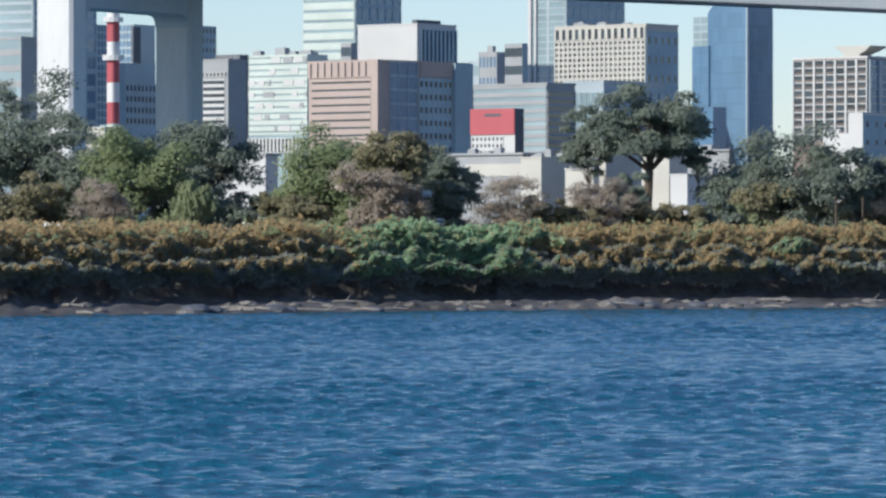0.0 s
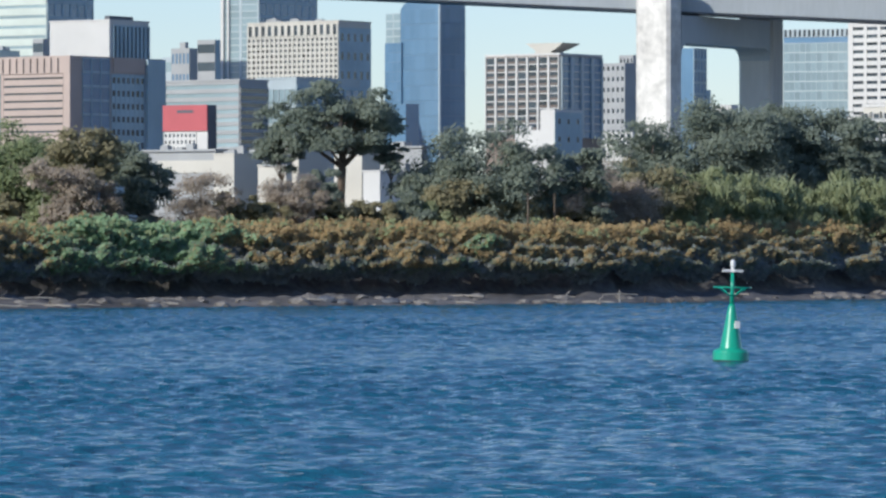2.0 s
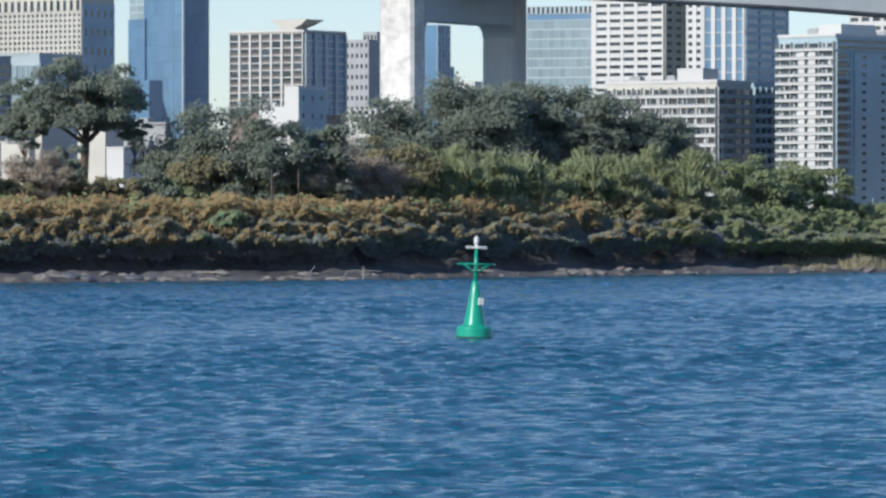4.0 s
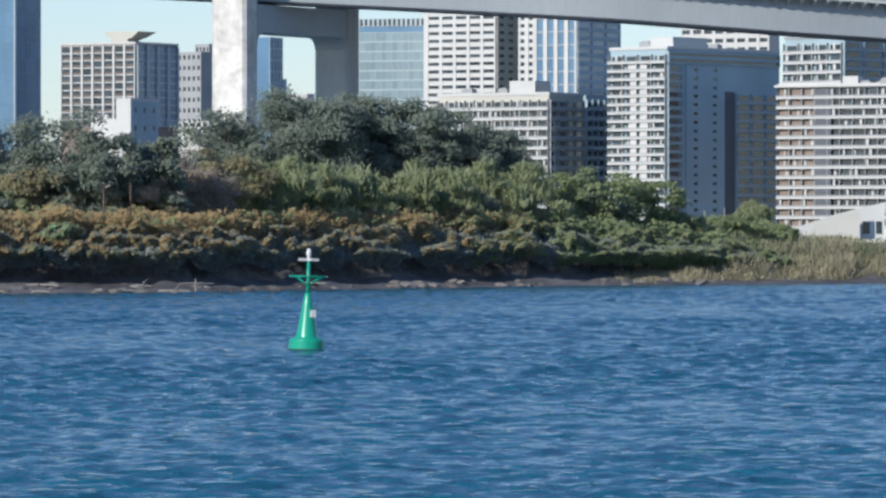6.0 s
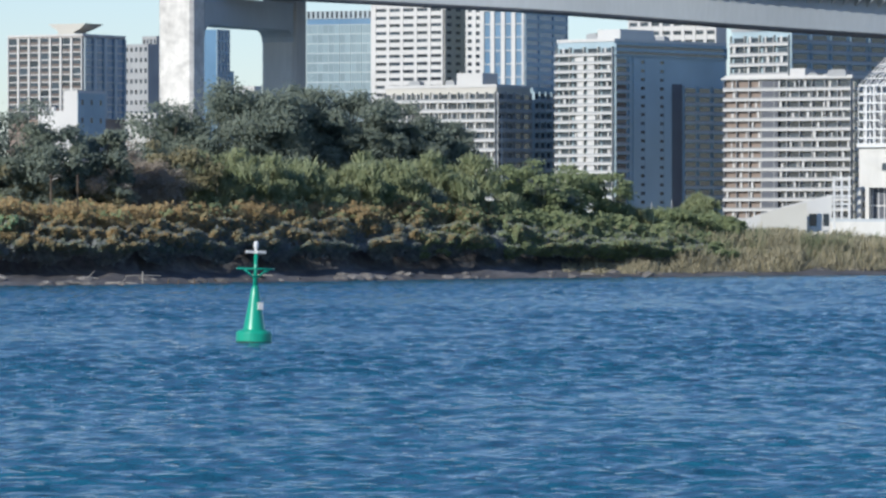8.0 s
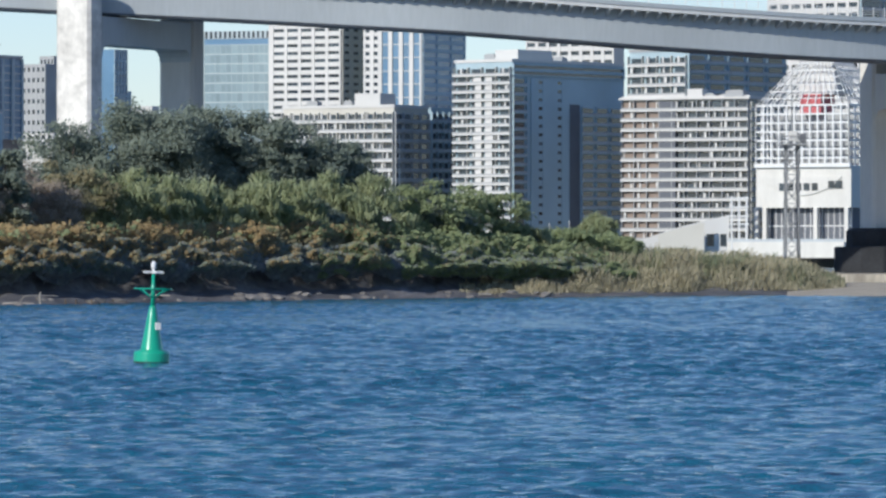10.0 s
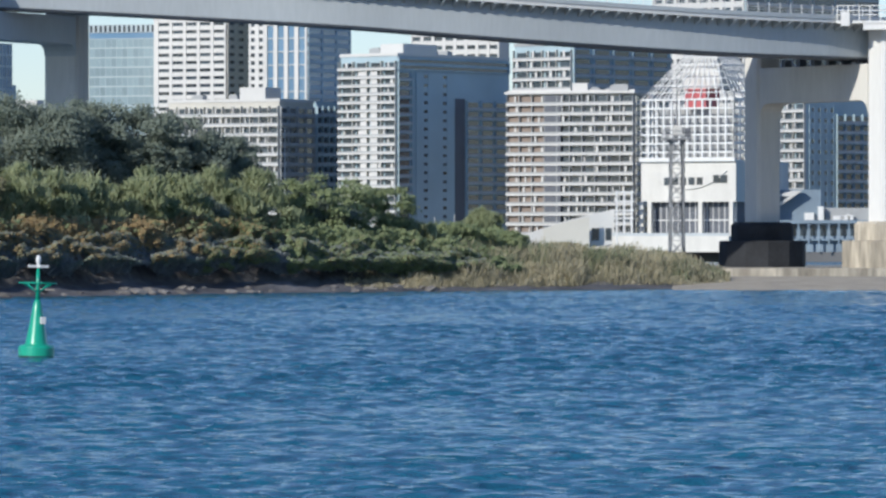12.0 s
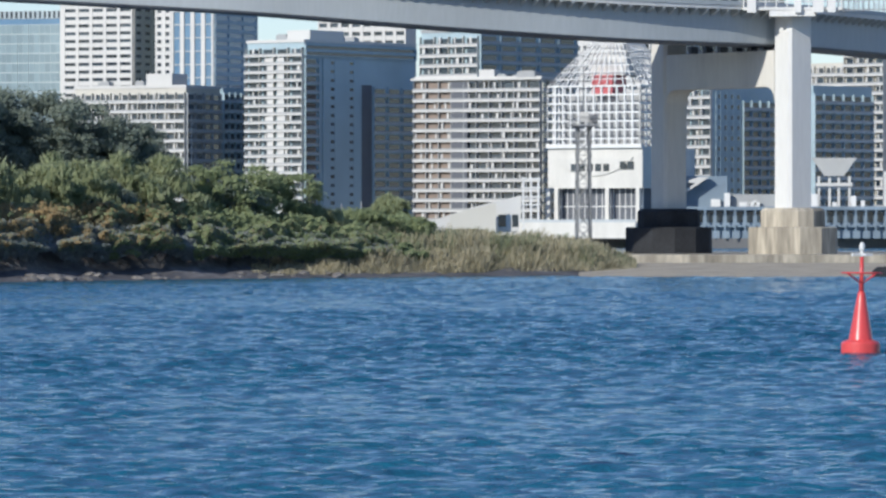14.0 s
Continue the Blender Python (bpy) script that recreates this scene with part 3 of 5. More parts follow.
h.grid("l", 16, 1, h.z(270), h.z(244), WHITE, GLASS, 0.5, 0.9, 0.8)
h.vents(6, 2)

h = House("peach_office", 545, 668, 835, 108, 2100, "pinkish tiled office block with slit windows and a blue glass side", PEACH, 42)
h.bands("l", 8, h.z(246), h.z(138), PEACH, GLASS, 0.26, 0.6, 0.05, 0.92)
h.grid("l", 10, 1, h.z(136), h.z(108), PEACH, GLASS, 0.22, 0.9, 0.6)
part("corner_pillar", Shape().box(-2.6, 0.8, -0.8, 3, 0, h.H + 0.4), PEACH, h.ob)
h.grid("r", 3, 14, 0, h.H, BLUE_SHADE, GLASS_B, 0.92, 0.85, 0.4, 0.13, 0.42)
h.grid("r", 7, 14, 0, h.H - 6, BLUE_SHADE, GLASS, 0.6, 0.45, 0.35, 0.44, 0.8)
# Peach patch stands for reflected light high on the shaded face.
part("tile_wall", Shape().box(0, 0.5, 0.46 * h.R, 0.8 * h.R, h.H - 5.5, h.H), PEACH, h.ob)
part("stair_tower", Shape().box(-4, 1.5, 0.81 * h.R, h.R + 0.2, 0, h.H + 0.3), BLUE_SHADE, h.ob)
h.roof(0.6)
h = House("white_office", 632, 738, 808, 44, 2700, "plain white office block with a ribbed shaded side", WHITE)
h.grid("r", 9, 1, 0, h.H - 2, BLUE_SHADE, GLASS, 0.5, 0.99, 0.8, 0.08, 1)
h.block("roof_house", 0.92, 1.0, 0, 0.6, h.H, h.H + 2.6, SLATE)
h.roof(0.8)
h = House("striped_tower", 537, 628, 710, -80, 3000, "tall cream tower with bright striped floors and a blue-tinted shaded side", CREAM)
h.bands("l", 30, 0, h.H, PALEG, GLASS_P, 0.3, 0.5)
h.grid("r", 6, 18, 0, h.H, BLUE_SHADE, GLASS_B, 0.8, 0.7)
h = House("grey_slab", 604, 622, 632, 76, 2800, "narrow grey slab building", GREYF)
h.bands("l", 12, 0, h.H, GREYF, GLASS, 0.5)
# the middle of the skyline
# Grey and bluish walls carry the haze over these far blocks.
h = House("far_block", 848, 880, 894, 92, 3500, "small distant grey office block", GREYF)
h.grid("l", 5, 10, 0, h.H, GREYF, GLASS_B, 0.6, 0.5)
h.block("roof_house", 0.4, 0.7, 0.1, 0.5, h.H, h.H + 4, GREYF)
h = House("far_block", 894, 925, 938, 77, 3300, "distant dark office block with striped floors", BLUE_SHADE)
h.bands("l", 12, 0, h.H, GREYF, GLASS, 0.5)
h = House("far_block", 955, 975, 985, 80, 3400, "distant dark office block between towers", BLUE_SHADE)
h.bands("l", 12, 0, h.H, GREYF, GLASS, 0.5)
h = House("far_block", 832, 850, 858, 108, 3600, "pale distant office block", TEAL)
h.bands("l", 10, 0, h.H, TEAL, GLASS_P, 0.5)
h = House("slender_tower", 938, 1002, 1106, -70, 3100, "tall pale glass tower with white edge fins", GLASS_P)
h.grid("l", 2, 44, 0, h.H, TEAL, GLASS_P, 0.86, 0.85, 0.3)
part("edge_fin", Shape().box(-h.L - 0.5, -h.L + 1.6, -1.6, 1, 0, h.H), WHITE, h.ob)
part("edge_fin", Shape().box(-h.L + 4.2, -h.L + 5.5, -1.6, 1, 0, h.H), WHITE, h.ob)
h.grid("r", 8, 20, 0, h.H, BLUE_SHADE, GLASS_B, 0.8, 0.75, 0.3)
h = House("hotel_slab", 980, 1143, 1200, 45, 2800, "wide cream slab block with a fine grid of windows", CREAM)
h.grid("l", 20, 11, h.z(176), h.z(70), CREAM, GLASS, 0.55, 0.55, 0.7)
h.grid("l", 14, 1, h.z(68), h.z(48), CREAM, GLASS, 0.5, 0.9, 0.7)
h.grid("r", 5, 12, 0, h.H - 3, BLUE_SHADE, GLASS, 0.4, 0.4, 0.3)
h.roof()
h.vents(6, 4)
h = House("striped_office", 836, 968, 1018, 150, 2350, "grey-green office block with long striped floors", GREYF)
h.bands("l", 8, h.z(270), h.z(152), GREYF, GLASS_P, 0.5, 0.5)
h.bands("r", 10, h.z(290), h.z(160), GREYF, GLASS, 0.55, 0.5)
h.roof()
h = House("glass_office", 998, 1068, 1182, 146, 2450, "pale glass office block with a shaded blue side", TEAL)
h.grid("l", 7, 9, 0, h.H - 4, TEAL, GLASS_P, 0.9, 0.8)
h.grid("r", 8, 8, 0, h.H - 3, BLUE_SHADE, GLASS_B, 0.85, 0.7)
h.roof()
h = House("red_top_building", 834, 911, 926, 194, 2010, "low white building with a big red upper wall", WHITE)
part("red_wall", Shape().box(-h.L - 0.2, 0.2, -0.6, 0, h.z(238), h.H + 0.4), RED, h.ob)
part("sign_bar", Shape().box(-h.L * 0.68, -h.L * 0.3, -0.68, -0.6, h.z(206), h.z(201)), SLATE, h.ob)
# Right face in dark slate: its shade is put into the colour.
part("red_wall", Shape().box(0, 0.3, 0, h.R, h.z(290), h.H + 0.4), SLATE, h.ob)
h.grid("l", 8, 3, h.z(275), h.z(240), WHITE, GLASS, 0.5, 0.5, 0.3, 0, 0.75)
h = House("blue_glass_tower", 1252, 1322, 1367, 20, 2500, "tall blue glass tower with a curved shoulder", GLASS_B, 50)
h.grid("l", 8, 16, 0, h.H, FRAME_B, GLASS_B, 0.96, 0.93, 0.15)
h.grid("r", 5, 16, 0, h.H, FRAME_B, GLASS_B, 0.96, 0.95, 0.15)
s = Shape()
s.prism([(-h.L, h.H), (-h.L * 0.93, h.H + 2.2), (-h.L * 0.8, h.H + 3.6), (-h.L * 0.6, h.H + 4.4), (0, h.H + 4.8), (0, h.H)], 0, h.R)
part("curved_crown", s, GLASS_B, h.ob)
part("edge_fin", Shape().box(-0.6, 0.4, -0.4, 0.6, 0, h.H + 4.8), TEAL, h.ob)
h = House("blue_glass_wing", 1225, 1254, 1300, 82, 2520, "lower blue glass wing of a tower", GLASS_B, 50)
h.grid("l", 4, 22, 0, h.H, FRAME_B, GLASS_B, 0.95, 0.93, 0.15)
# Pale glass stands for sunlight on the blue tower's shoulder.
h = House("pale_glass_wing", 1227, 1253, 1270, 30, 2560, "upper glass wing of a tower, pale for the light on it", GLASS_P, 40)
h.grid("l", 2, 4, h.z(84), h.H, TEAL, GLASS_P, 0.9, 0.85, 0.2)
h = House("blue_glass_annex", 1222, 1262, 1285, 190, 2380, "lower blue glass annex before a tower", GLASS_B, 50)
h.grid("l", 6, 6, 0, h.H, FRAME_B, GLASS_B, 0.93, 0.9, 0.15)
h = House("grid_tower", 1402, 1534, 1609, 104, 2050, "brown tower block behind a white grid of balconies", BROWN, 35)
h.grid("l", 7, 11, h.z(250), h.z(106), WHITE, GLASS, 0.82, 0.86, 0.6)
for r in range(11):
    z = h.z(250) + r * (h.z(106) - h.z(250)) / 11
    for c in range(7):
        if (c * 7 + r * 3) % 5:
            part("balcony_wall", Shape().box(-h.L + (c + 0.16) * h.L / 7, -h.L + (c + 0.84) * h.L / 7, -0.45, -0.2, z + 0.3, z + 1.2), TIMBER, h.ob)
h.grid("r", 4, 11, h.z(250), h.z(106), TEAL, GLASS_B, 0.76, 0.86, 0.8, 0.02, 1)
h.roof(0.8, WHITE)
s = Shape()
s.loft([[(-h.L * x0, 2, h.H + z), (-h.L * x1, 2, h.H + z), (-h.L * x1, h.R * y1, h.H + z), (-h.L * x0, h.R * y1, h.H + z)]
        for x0, x1, y1, z in ((0.42, 0.1, 0.4, 0), (0.36, 0.16, 0.35, 1.6), (0.4, 0.08, 0.4, 2.8), (0.5, 0.0, 0.5, 4.9))])
part("roof_crown", s, CREAM, h.ob)
h = House("white_annex", 1500, 1525, 1574, 200, 1960, "white stepped annex with a plain shaded side", WHITE, 35)
h.grid("r", 3, 3, h.z(300), h.z(205), BLUE_SHADE, GLASS, 0.25, 0.3, 0.15)
h.block("step", -1.8, 0, 0, 0.8, 0, h.z(236), WHITE)
for k, r in ((-1.5, 1.1), (-0.9, 0.9)):
    part("roof_tank", Shape().lathe([(r, h.z(237)), (r, h.z(230)), (r * 0.5, h.z(228))], 12, (-h.L + k * h.L, 2)), WHITE, h.ob)
h = House("hazy_block", 1600, 1650, 1690, 118, 3600, "distant grey-brown tower block", GREYF)
h.grid("l", 6, 18, 0, h.H, GREYF, GLASS, 0.5, 0.4)
h = House("hazy_block", 1640, 1665, 1720, 104, 3700, "distant grey-brown tower block", GREYF)
h.grid("l", 4, 18, 0, h.H, GREYF, GLASS, 0.5, 0.4)
h = House("low_grid_office", 1606, 1664, 1680, 240, 2150, "low white office with a grid of windows", WHITE)
h.grid("l", 5, 3, h.z(276), h.z(241), WHITE, GLASS, 0.65, 0.6, 0.5)
h = House("curved_tower", 1738, 1770, 1793, 92, 3200, "distant blue tower with a flared side", GLASS_B)
h.grid("r", 4, 18, 0, h.H, BLUE_SHADE, GLASS_B, 0.85, 0.8)
h.block("flare", 0.9, 1.0, 1.0, 1.35, 0, h.z(165), BLUE_SHADE)
h = House("far_low_block", 1800, 1838, 1850, 192, 3300, "low pale distant office block", WHITE)
h.grid("l", 8, 4, 0, h.H, WHITE, GLASS, 0.5, 0.5)
h = House("wide_glass_office", 1929, 2046, 2090, 58, 2700, "wide pale blue glass office with a slotted crown", GLASS_B, 20)
h.grid("l", 12, 22, 0, h.z(82), TEAL, GLASS_P, 0.96, 0.88, 0.2)
h.grid("l", 14, 1, h.z(72), h.H, TEAL, GLASS, 0.5, 0.85, 0.5)
# white apartment tower
h = House("white_apartment_tower", 2042, 2172, 2225, -60, 2150, "tall white apartment tower with framed window bays", WHITE, 30)
h.grid("l", 5, 38, 0, h.H, WHITE, GLASS, 0.78, 0.42, 0.8, 0.06, 1.0)
h.grid("r", 3, 38, 0, h.H, CREAM, GLASS, 0.6, 0.4, 0.6, 0.0, 0.9)
h = House("white_apartment_tower", 2212, 2315, 2391, -60, 2130, "tall white and blue glass apartment tower", GLASS_P, 30)
h.grid("l", 2, 38, 0, h.H, WHITE, GLASS, 0.5, 0.5, 0.8, 0.0, 0.28)
h.grid("l", 4, 22, 0, h.H, WHITE, GLASS_B, 0.62, 0.94, 0.7, 0.28, 1.0)
h.grid("r", 3, 34, 0, h.H, BLUE_SHADE, GLASS_B, 0.9, 0.5, 0.5)
# waterfront apartment blocks
h = House("long_apartment_block", 2067, 2265, 2326, 194, 1800, "long low white apartment block with stacked balconies", CREAM, 30)
h.balconies("l", 12, 11, h.z(394), h.z(202), CREAM, WHITE)
h.balconies("r", 4, 11, h.z(394), h.z(202), GREYF, GREYF, depth=0.9)
h.roof(1.0, WHITE)
h.block("roof_house", 0.63, 0.86, 0.05, 0.5, h.H, h.z(168), WHITE)
h.vents(4, 6)
# Shaded sides get bluish walls and teal rails: shade put into their colours.
h = House("shaded_wing", 2316, 2330, 2382, 194, 1830, "shaded blue apartment wing with balconies", BLUE_SHADE, 40)
h.balconies("r", 5, 11, h.z(394), h.z(202), BLUE_SHADE, TEAL, depth=0.9)
h = House("waterfront_apartment", 2373, 2474, 2676, 113, 1780, "large apartment block with lit balconies and a shaded blue side", BLUE_SHADE, 38)
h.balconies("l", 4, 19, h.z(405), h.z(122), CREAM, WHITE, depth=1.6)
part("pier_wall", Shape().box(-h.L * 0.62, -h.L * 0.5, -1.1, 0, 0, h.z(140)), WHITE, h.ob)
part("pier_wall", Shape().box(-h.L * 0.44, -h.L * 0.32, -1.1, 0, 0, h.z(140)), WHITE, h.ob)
h.bands("r", 2, h.z(138), h.z(116), BLUE_SHADE, GLASS, 0.5, 0.7)
h.balconies("r", 1, 17, h.z(405), h.z(140), BLUE_SHADE, TEAL, a0=0.0, a1=0.12, depth=0.8)
h.grid("r", 2, 17, h.z(405), h.z(140), BLUE_SHADE, GLASS, 0.22, 0.35, 0.35, 0.16, 0.5)
# Flat dark strip drawn in place of a recess and its shade.
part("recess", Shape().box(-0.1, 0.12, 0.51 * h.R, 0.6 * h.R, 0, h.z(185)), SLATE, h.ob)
h.balconies("r", 3, 13, h.z(405), h.z(188), BLUE_SHADE, TEAL, a0=0.61, a1=1.0, depth=0.9)
h.roof(1.0, WHITE)
h.block("roof_house", 0.5, 0.9, 0.1, 0.4, h.H, h.z(90), WHITE)
h.vents(10, 9)
h = House("white_apartment_tower", 2498, 2655, 2672, 73, 2300, "white apartment block seen behind others", WHITE, 25)
h.grid("l", 8, 16, h.z(330), h.H, WHITE, GLASS, 0.72, 0.45, 0.8)
h = House("waterfront_apartment", 2681, 2784, 2960, 94, 1980, "apartment block with pale balconies and a blue shaded side", BLUE_SHADE, 38)
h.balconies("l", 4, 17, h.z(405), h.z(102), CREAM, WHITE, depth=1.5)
h.balconies("r", 5, 18, h.z(405), h.z(98), BLUE_SHADE, TEAL, depth=0.9)
h.roof(1.0, GREYF)
h.block("roof_house", 0.55, 0.95, 0.1, 0.4, h.H, h.z(80), WHITE)
h.vents(8, 12)
h = House("waterfront_apartment", 2668, 2893, 2916, 178, 1780, "broad apartment block with white and brown balconies", CREAM, 22)
h.balconies("l", 10, 14, h.z(430), h.z(181), GREYF, WHITE, depth=1.7)
part("brown_wall", Shape().box(-h.L, -h.L * 0.7, -0.3, 0, 0, h.z(182)), BROWN, h.ob)
# Dark strip stands for another building's shadow across the floors.
part("recess", Shape().box(-h.L * 0.7, -h.L * 0.57, -1.45, 0, 0, h.z(182)), SLATE, h.ob)
h.balconies("r", 2, 14, h.z(430), h.z(181), CREAM, WHITE, depth=0.9)
part("roof_slab", Shape().box(-h.L - 0.8, 0.8, -1.9, h.R + 0.5, h.H - 0.2, h.H + 0.5), WHITE, h.ob)
h.roof(1.0, WHITE)
h.block("roof_house", 0.5, 0.62, 0.1, 0.5, h.H, h.z(160), WHITE)
h.vents(5, 15)
h = House("white_apartment_tower", 2925, 3088, 3330, -50, 2350, "tall pale apartment block rising behind the bridge deck", CREAM, 35)
h.grid("l", 8, 14, h.z(202), h.H, WHITE, GLASS, 0.72, 0.45, 0.8)
h.balconies("r", 6, 14, h.z(202), h.H, BLUE_SHADE, TEAL, depth=0.9)
# blocks behind the right-hand pier, their shaded sides in shade-tinted colours
h = House("shaded_apartment", 3156, 3196, 3372, 190, 1900, "dark blue shaded apartment block with a lit edge of balconies", BLUE_SHADE, 40)
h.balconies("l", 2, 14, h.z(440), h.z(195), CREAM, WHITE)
h.balconies("r", 8, 13, h.z(440), h.z(215), BLUE_SHADE, TEAL, a0=0.3, a1=1.0, depth=1.0)
h.grid("r", 4, 13, h.z(440), h.z(200), BLUE_SHADE, GLASS, 0.4, 0.4, 0.3, 0.03, 0.29)
h = House("shaded_apartment", 3368, 3374, 3478, 190, 1880, "dark blue shaded apartment block with balconies", BLUE_SHADE, 40)
h.balconies("r", 6, 14, h.z(440), h.z(205), BLUE_SHADE, TEAL, depth=1.0)
h = House("shaded_apartment", 3430, 3500, 3620, 118, 2150, "far pale apartment block with lit balconies", CREAM, 40)
h.balconies("l", 4, 19, h.z(440), h.z(122), CREAM, WHITE)
h = House("far_block", 3360, 3430, 3470, 150, 2300, "far pale apartment block with lit balconies", CREAM, 40)
h.balconies("l", 4, 16, h.z(440), h.z(155), CREAM, WHITE)

# low white buildings along the water, half hidden by trees
def low_house(u0, uc, u1, v, d, label, wall=WHITE, roofed=False, wins=3, turn=40):
    h = House("warehouse", u0, uc, u1, v, d, label, wall, turn)
    if wins:
        h.grid("l", wins * 2, 3, 1.0, h.H * 0.6, wall, GLASS, 0.45, 0.3, 0.2)
    h.roof(0.5)
    h.vents(3, u0)
    if roofed:
        s = Shape().box(-h.L - 1, 1, -1, h.R + 1, h.H, h.H + 0.8)
        part("roof", s, GREYF, h.ob)
    return h


low_house(396, 470, 492, 276, 2000, "low white warehouse behind trees", WHITE, True, 6)
h = low_house(790, 925, 940, 274, 1985, "long low warehouse with a grey roof and cream band", GREYF, True, 10)
part("cream_band", Shape().box(-h.L * 0.75, 0.2, -0.5, 0, h.z(312), h.z(290)), CREAM, h.ob)
low_house(922, 958, 1062, 280, 1960, "cream low warehouse with a shaded blue side", CREAM, False, 0)
low_house(1040, 1072, 1130, 262, 2000, "low pale building behind a tree", CREAM, False, 0)
low_house(1135, 1184, 1240, 276, 1950, "plain cream low block behind a tree", CREAM, False, 0)
low_house(1186, 1216, 1290, 310, 1930, "small white low block by the water", WHITE, False, 0)
low_house(1225, 1290, 1300, 268, 2100, "low grey warehouse under a tower", GREYF, True)
low_house(1000, 1050, 1060, 300, 1940, "small white shed by the water", CREAM, False, 0)
# ---- passenger terminal on the far quay ----


def terminal():
    d = 1740
    L, R = span(3067 - 2905, d) / math.cos(0.5), 32
    z = lambda v: high(v, d) - 2.6
    t = thing("passenger_terminal", spot(2905, d, 2.6), "white harbour terminal under a lattice pyramid roof", "terminal building", turn=-0.5 - (2905 - MID) * STEP)
    bar = 0.28
    z0, z1, z2 = z(300), z(192), z(104)
    s = Shape()
    nx, nz = 12, 7
    for k in range(nx + 1):
        x = L * k / nx
        s.box(x - bar, x + bar, -bar, bar, z0, z1)
    for k in range(nz + 1):
        zz = z0 + (z1 - z0) * k / nz
        s.box(0, L, -bar * 0.9, bar * 0.9, zz - bar, zz + bar)
    part("front_lattice", s, STEEL_W, t)
    for x in (0, L):
        s = Shape()
        for k in range(9):
            y = R * k / 8
            s.box(x - bar, x + bar, y - bar, y + bar, z0, z1)
        for k in range(nz + 1):
            zz = z0 + (z1 - z0) * k / nz
            s.box(x - bar * 0.9, x + bar * 0.9, 0, R, zz - bar, zz + bar)
        part("side_lattice", s, STEEL_W, t)
    # pyramid with a flat top
    tx0, tx1, ty0, ty1 = L * 0.35, L * 0.65, R * 0.35, R * 0.65
    low = [(0, 0), (L, 0), (L, R), (0, R)]
    top = [(tx0, ty0), (tx1, ty0), (tx1, ty1), (tx0, ty1)]
    for i in range(4):
        s = Shape()
        a, b = Vector((*low[i], z1)), Vector((*low[(i + 1) % 4], z1))
        c, e = Vector((*top[i], z2)), Vector((*top[(i + 1) % 4], z2))
        for k in range(12):
            s.tube(a.lerp(b, k / 11), c.lerp(e, k / 11), 0.2, n=4)
        for k in range(8):
            s.tube(a.lerp(c, k / 7), b.lerp(e, k / 7), 0.2, n=4)
        part("roof_lattice", s, STEEL_W, t)
    s = Shape().box(L * 0.38, L * 0.6, R * 0.2, R * 0.5, z(207), z(172))
    part("red_panel", s, RED, t, "red panel inside the lattice")
    # inner hall of pale panels
    part("inner_hall", Shape().box(L * 0.3, L * 0.7, R * 0.3, R * 0.7, z(172) + 0.1, z(128)).box(L * 0.38, L * 0.62, R * 0.38, R * 0.62, z(128), z(106)), WHITE, t)
    part("hall_wall", Shape().box(1.2, L - 1.2, R * 0.3, R - 1, z(300), z(204)), GREYF, t)
    part("cornice", Shape().box(-0.5, L + 0.6, -0.5, 0.5, z(301), z(294)), STEEL_W, t)
    # solid storeys below
    part("wall", Shape().box(-0.3, L + 0.5, 0.6, R + 6, z(372), z(300)), CONC_PALE, t)
    s = Shape()
    n = 14
    s.prism([(L * 0.06, z(318)), *[(L * 0.06 + L * 0.86 * k / n, z(320) - 5.6 * math.sin(math.pi * k / n) ** 0.8) for k in range(1, n)], (L * 0.92, z(318))], 0.1, 0.62)
    part("bow_front", s, CONC_PALE, t)
    wm = Shape().box(0, 2.2, 0.0, 0.62, 0, 2.4).mesh("window", GLASS)
    for k in range(7):
        part("window", wm, None, t, at=(L * 0.25 + k * 3.0 if k < 5 else L * 0.78 + (k - 5) * 2.6, 0, z(342) if k < 5 else z(338)))
    for k in (0.0, 0.09, 0.64, 0.97):
        part("column", Shape().box(L * k - 0.7, L * k + 0.7, 0, 1.4, 0, z(372)), CONC_PALE, t)
    part("ground_floor", Shape().box(1, L - 1, 4, R + 5, 0, z(372)), SLATE, t)
    for k in range(16):
        part("glazing_bar", Shape().box(1 + (L - 2) * k / 15 - 0.12, 1 + (L - 2) * k / 15 + 0.12, 3.8, 4.0, 0, z(372)), STEEL_W, t)
    part("transom", Shape().box(1, L - 1, 3.7, 3.8, z(405), z(403)), STEEL_W, t)
    part("terrace", Shape().box(-8, L + 3, -9, 3, 0, z(432)), CONC_PALE, t)
    part("terrace_rail", Shape().box(-8, L + 3, -9, -8.8, z(432), z(427)), STEEL, t)


terminal()


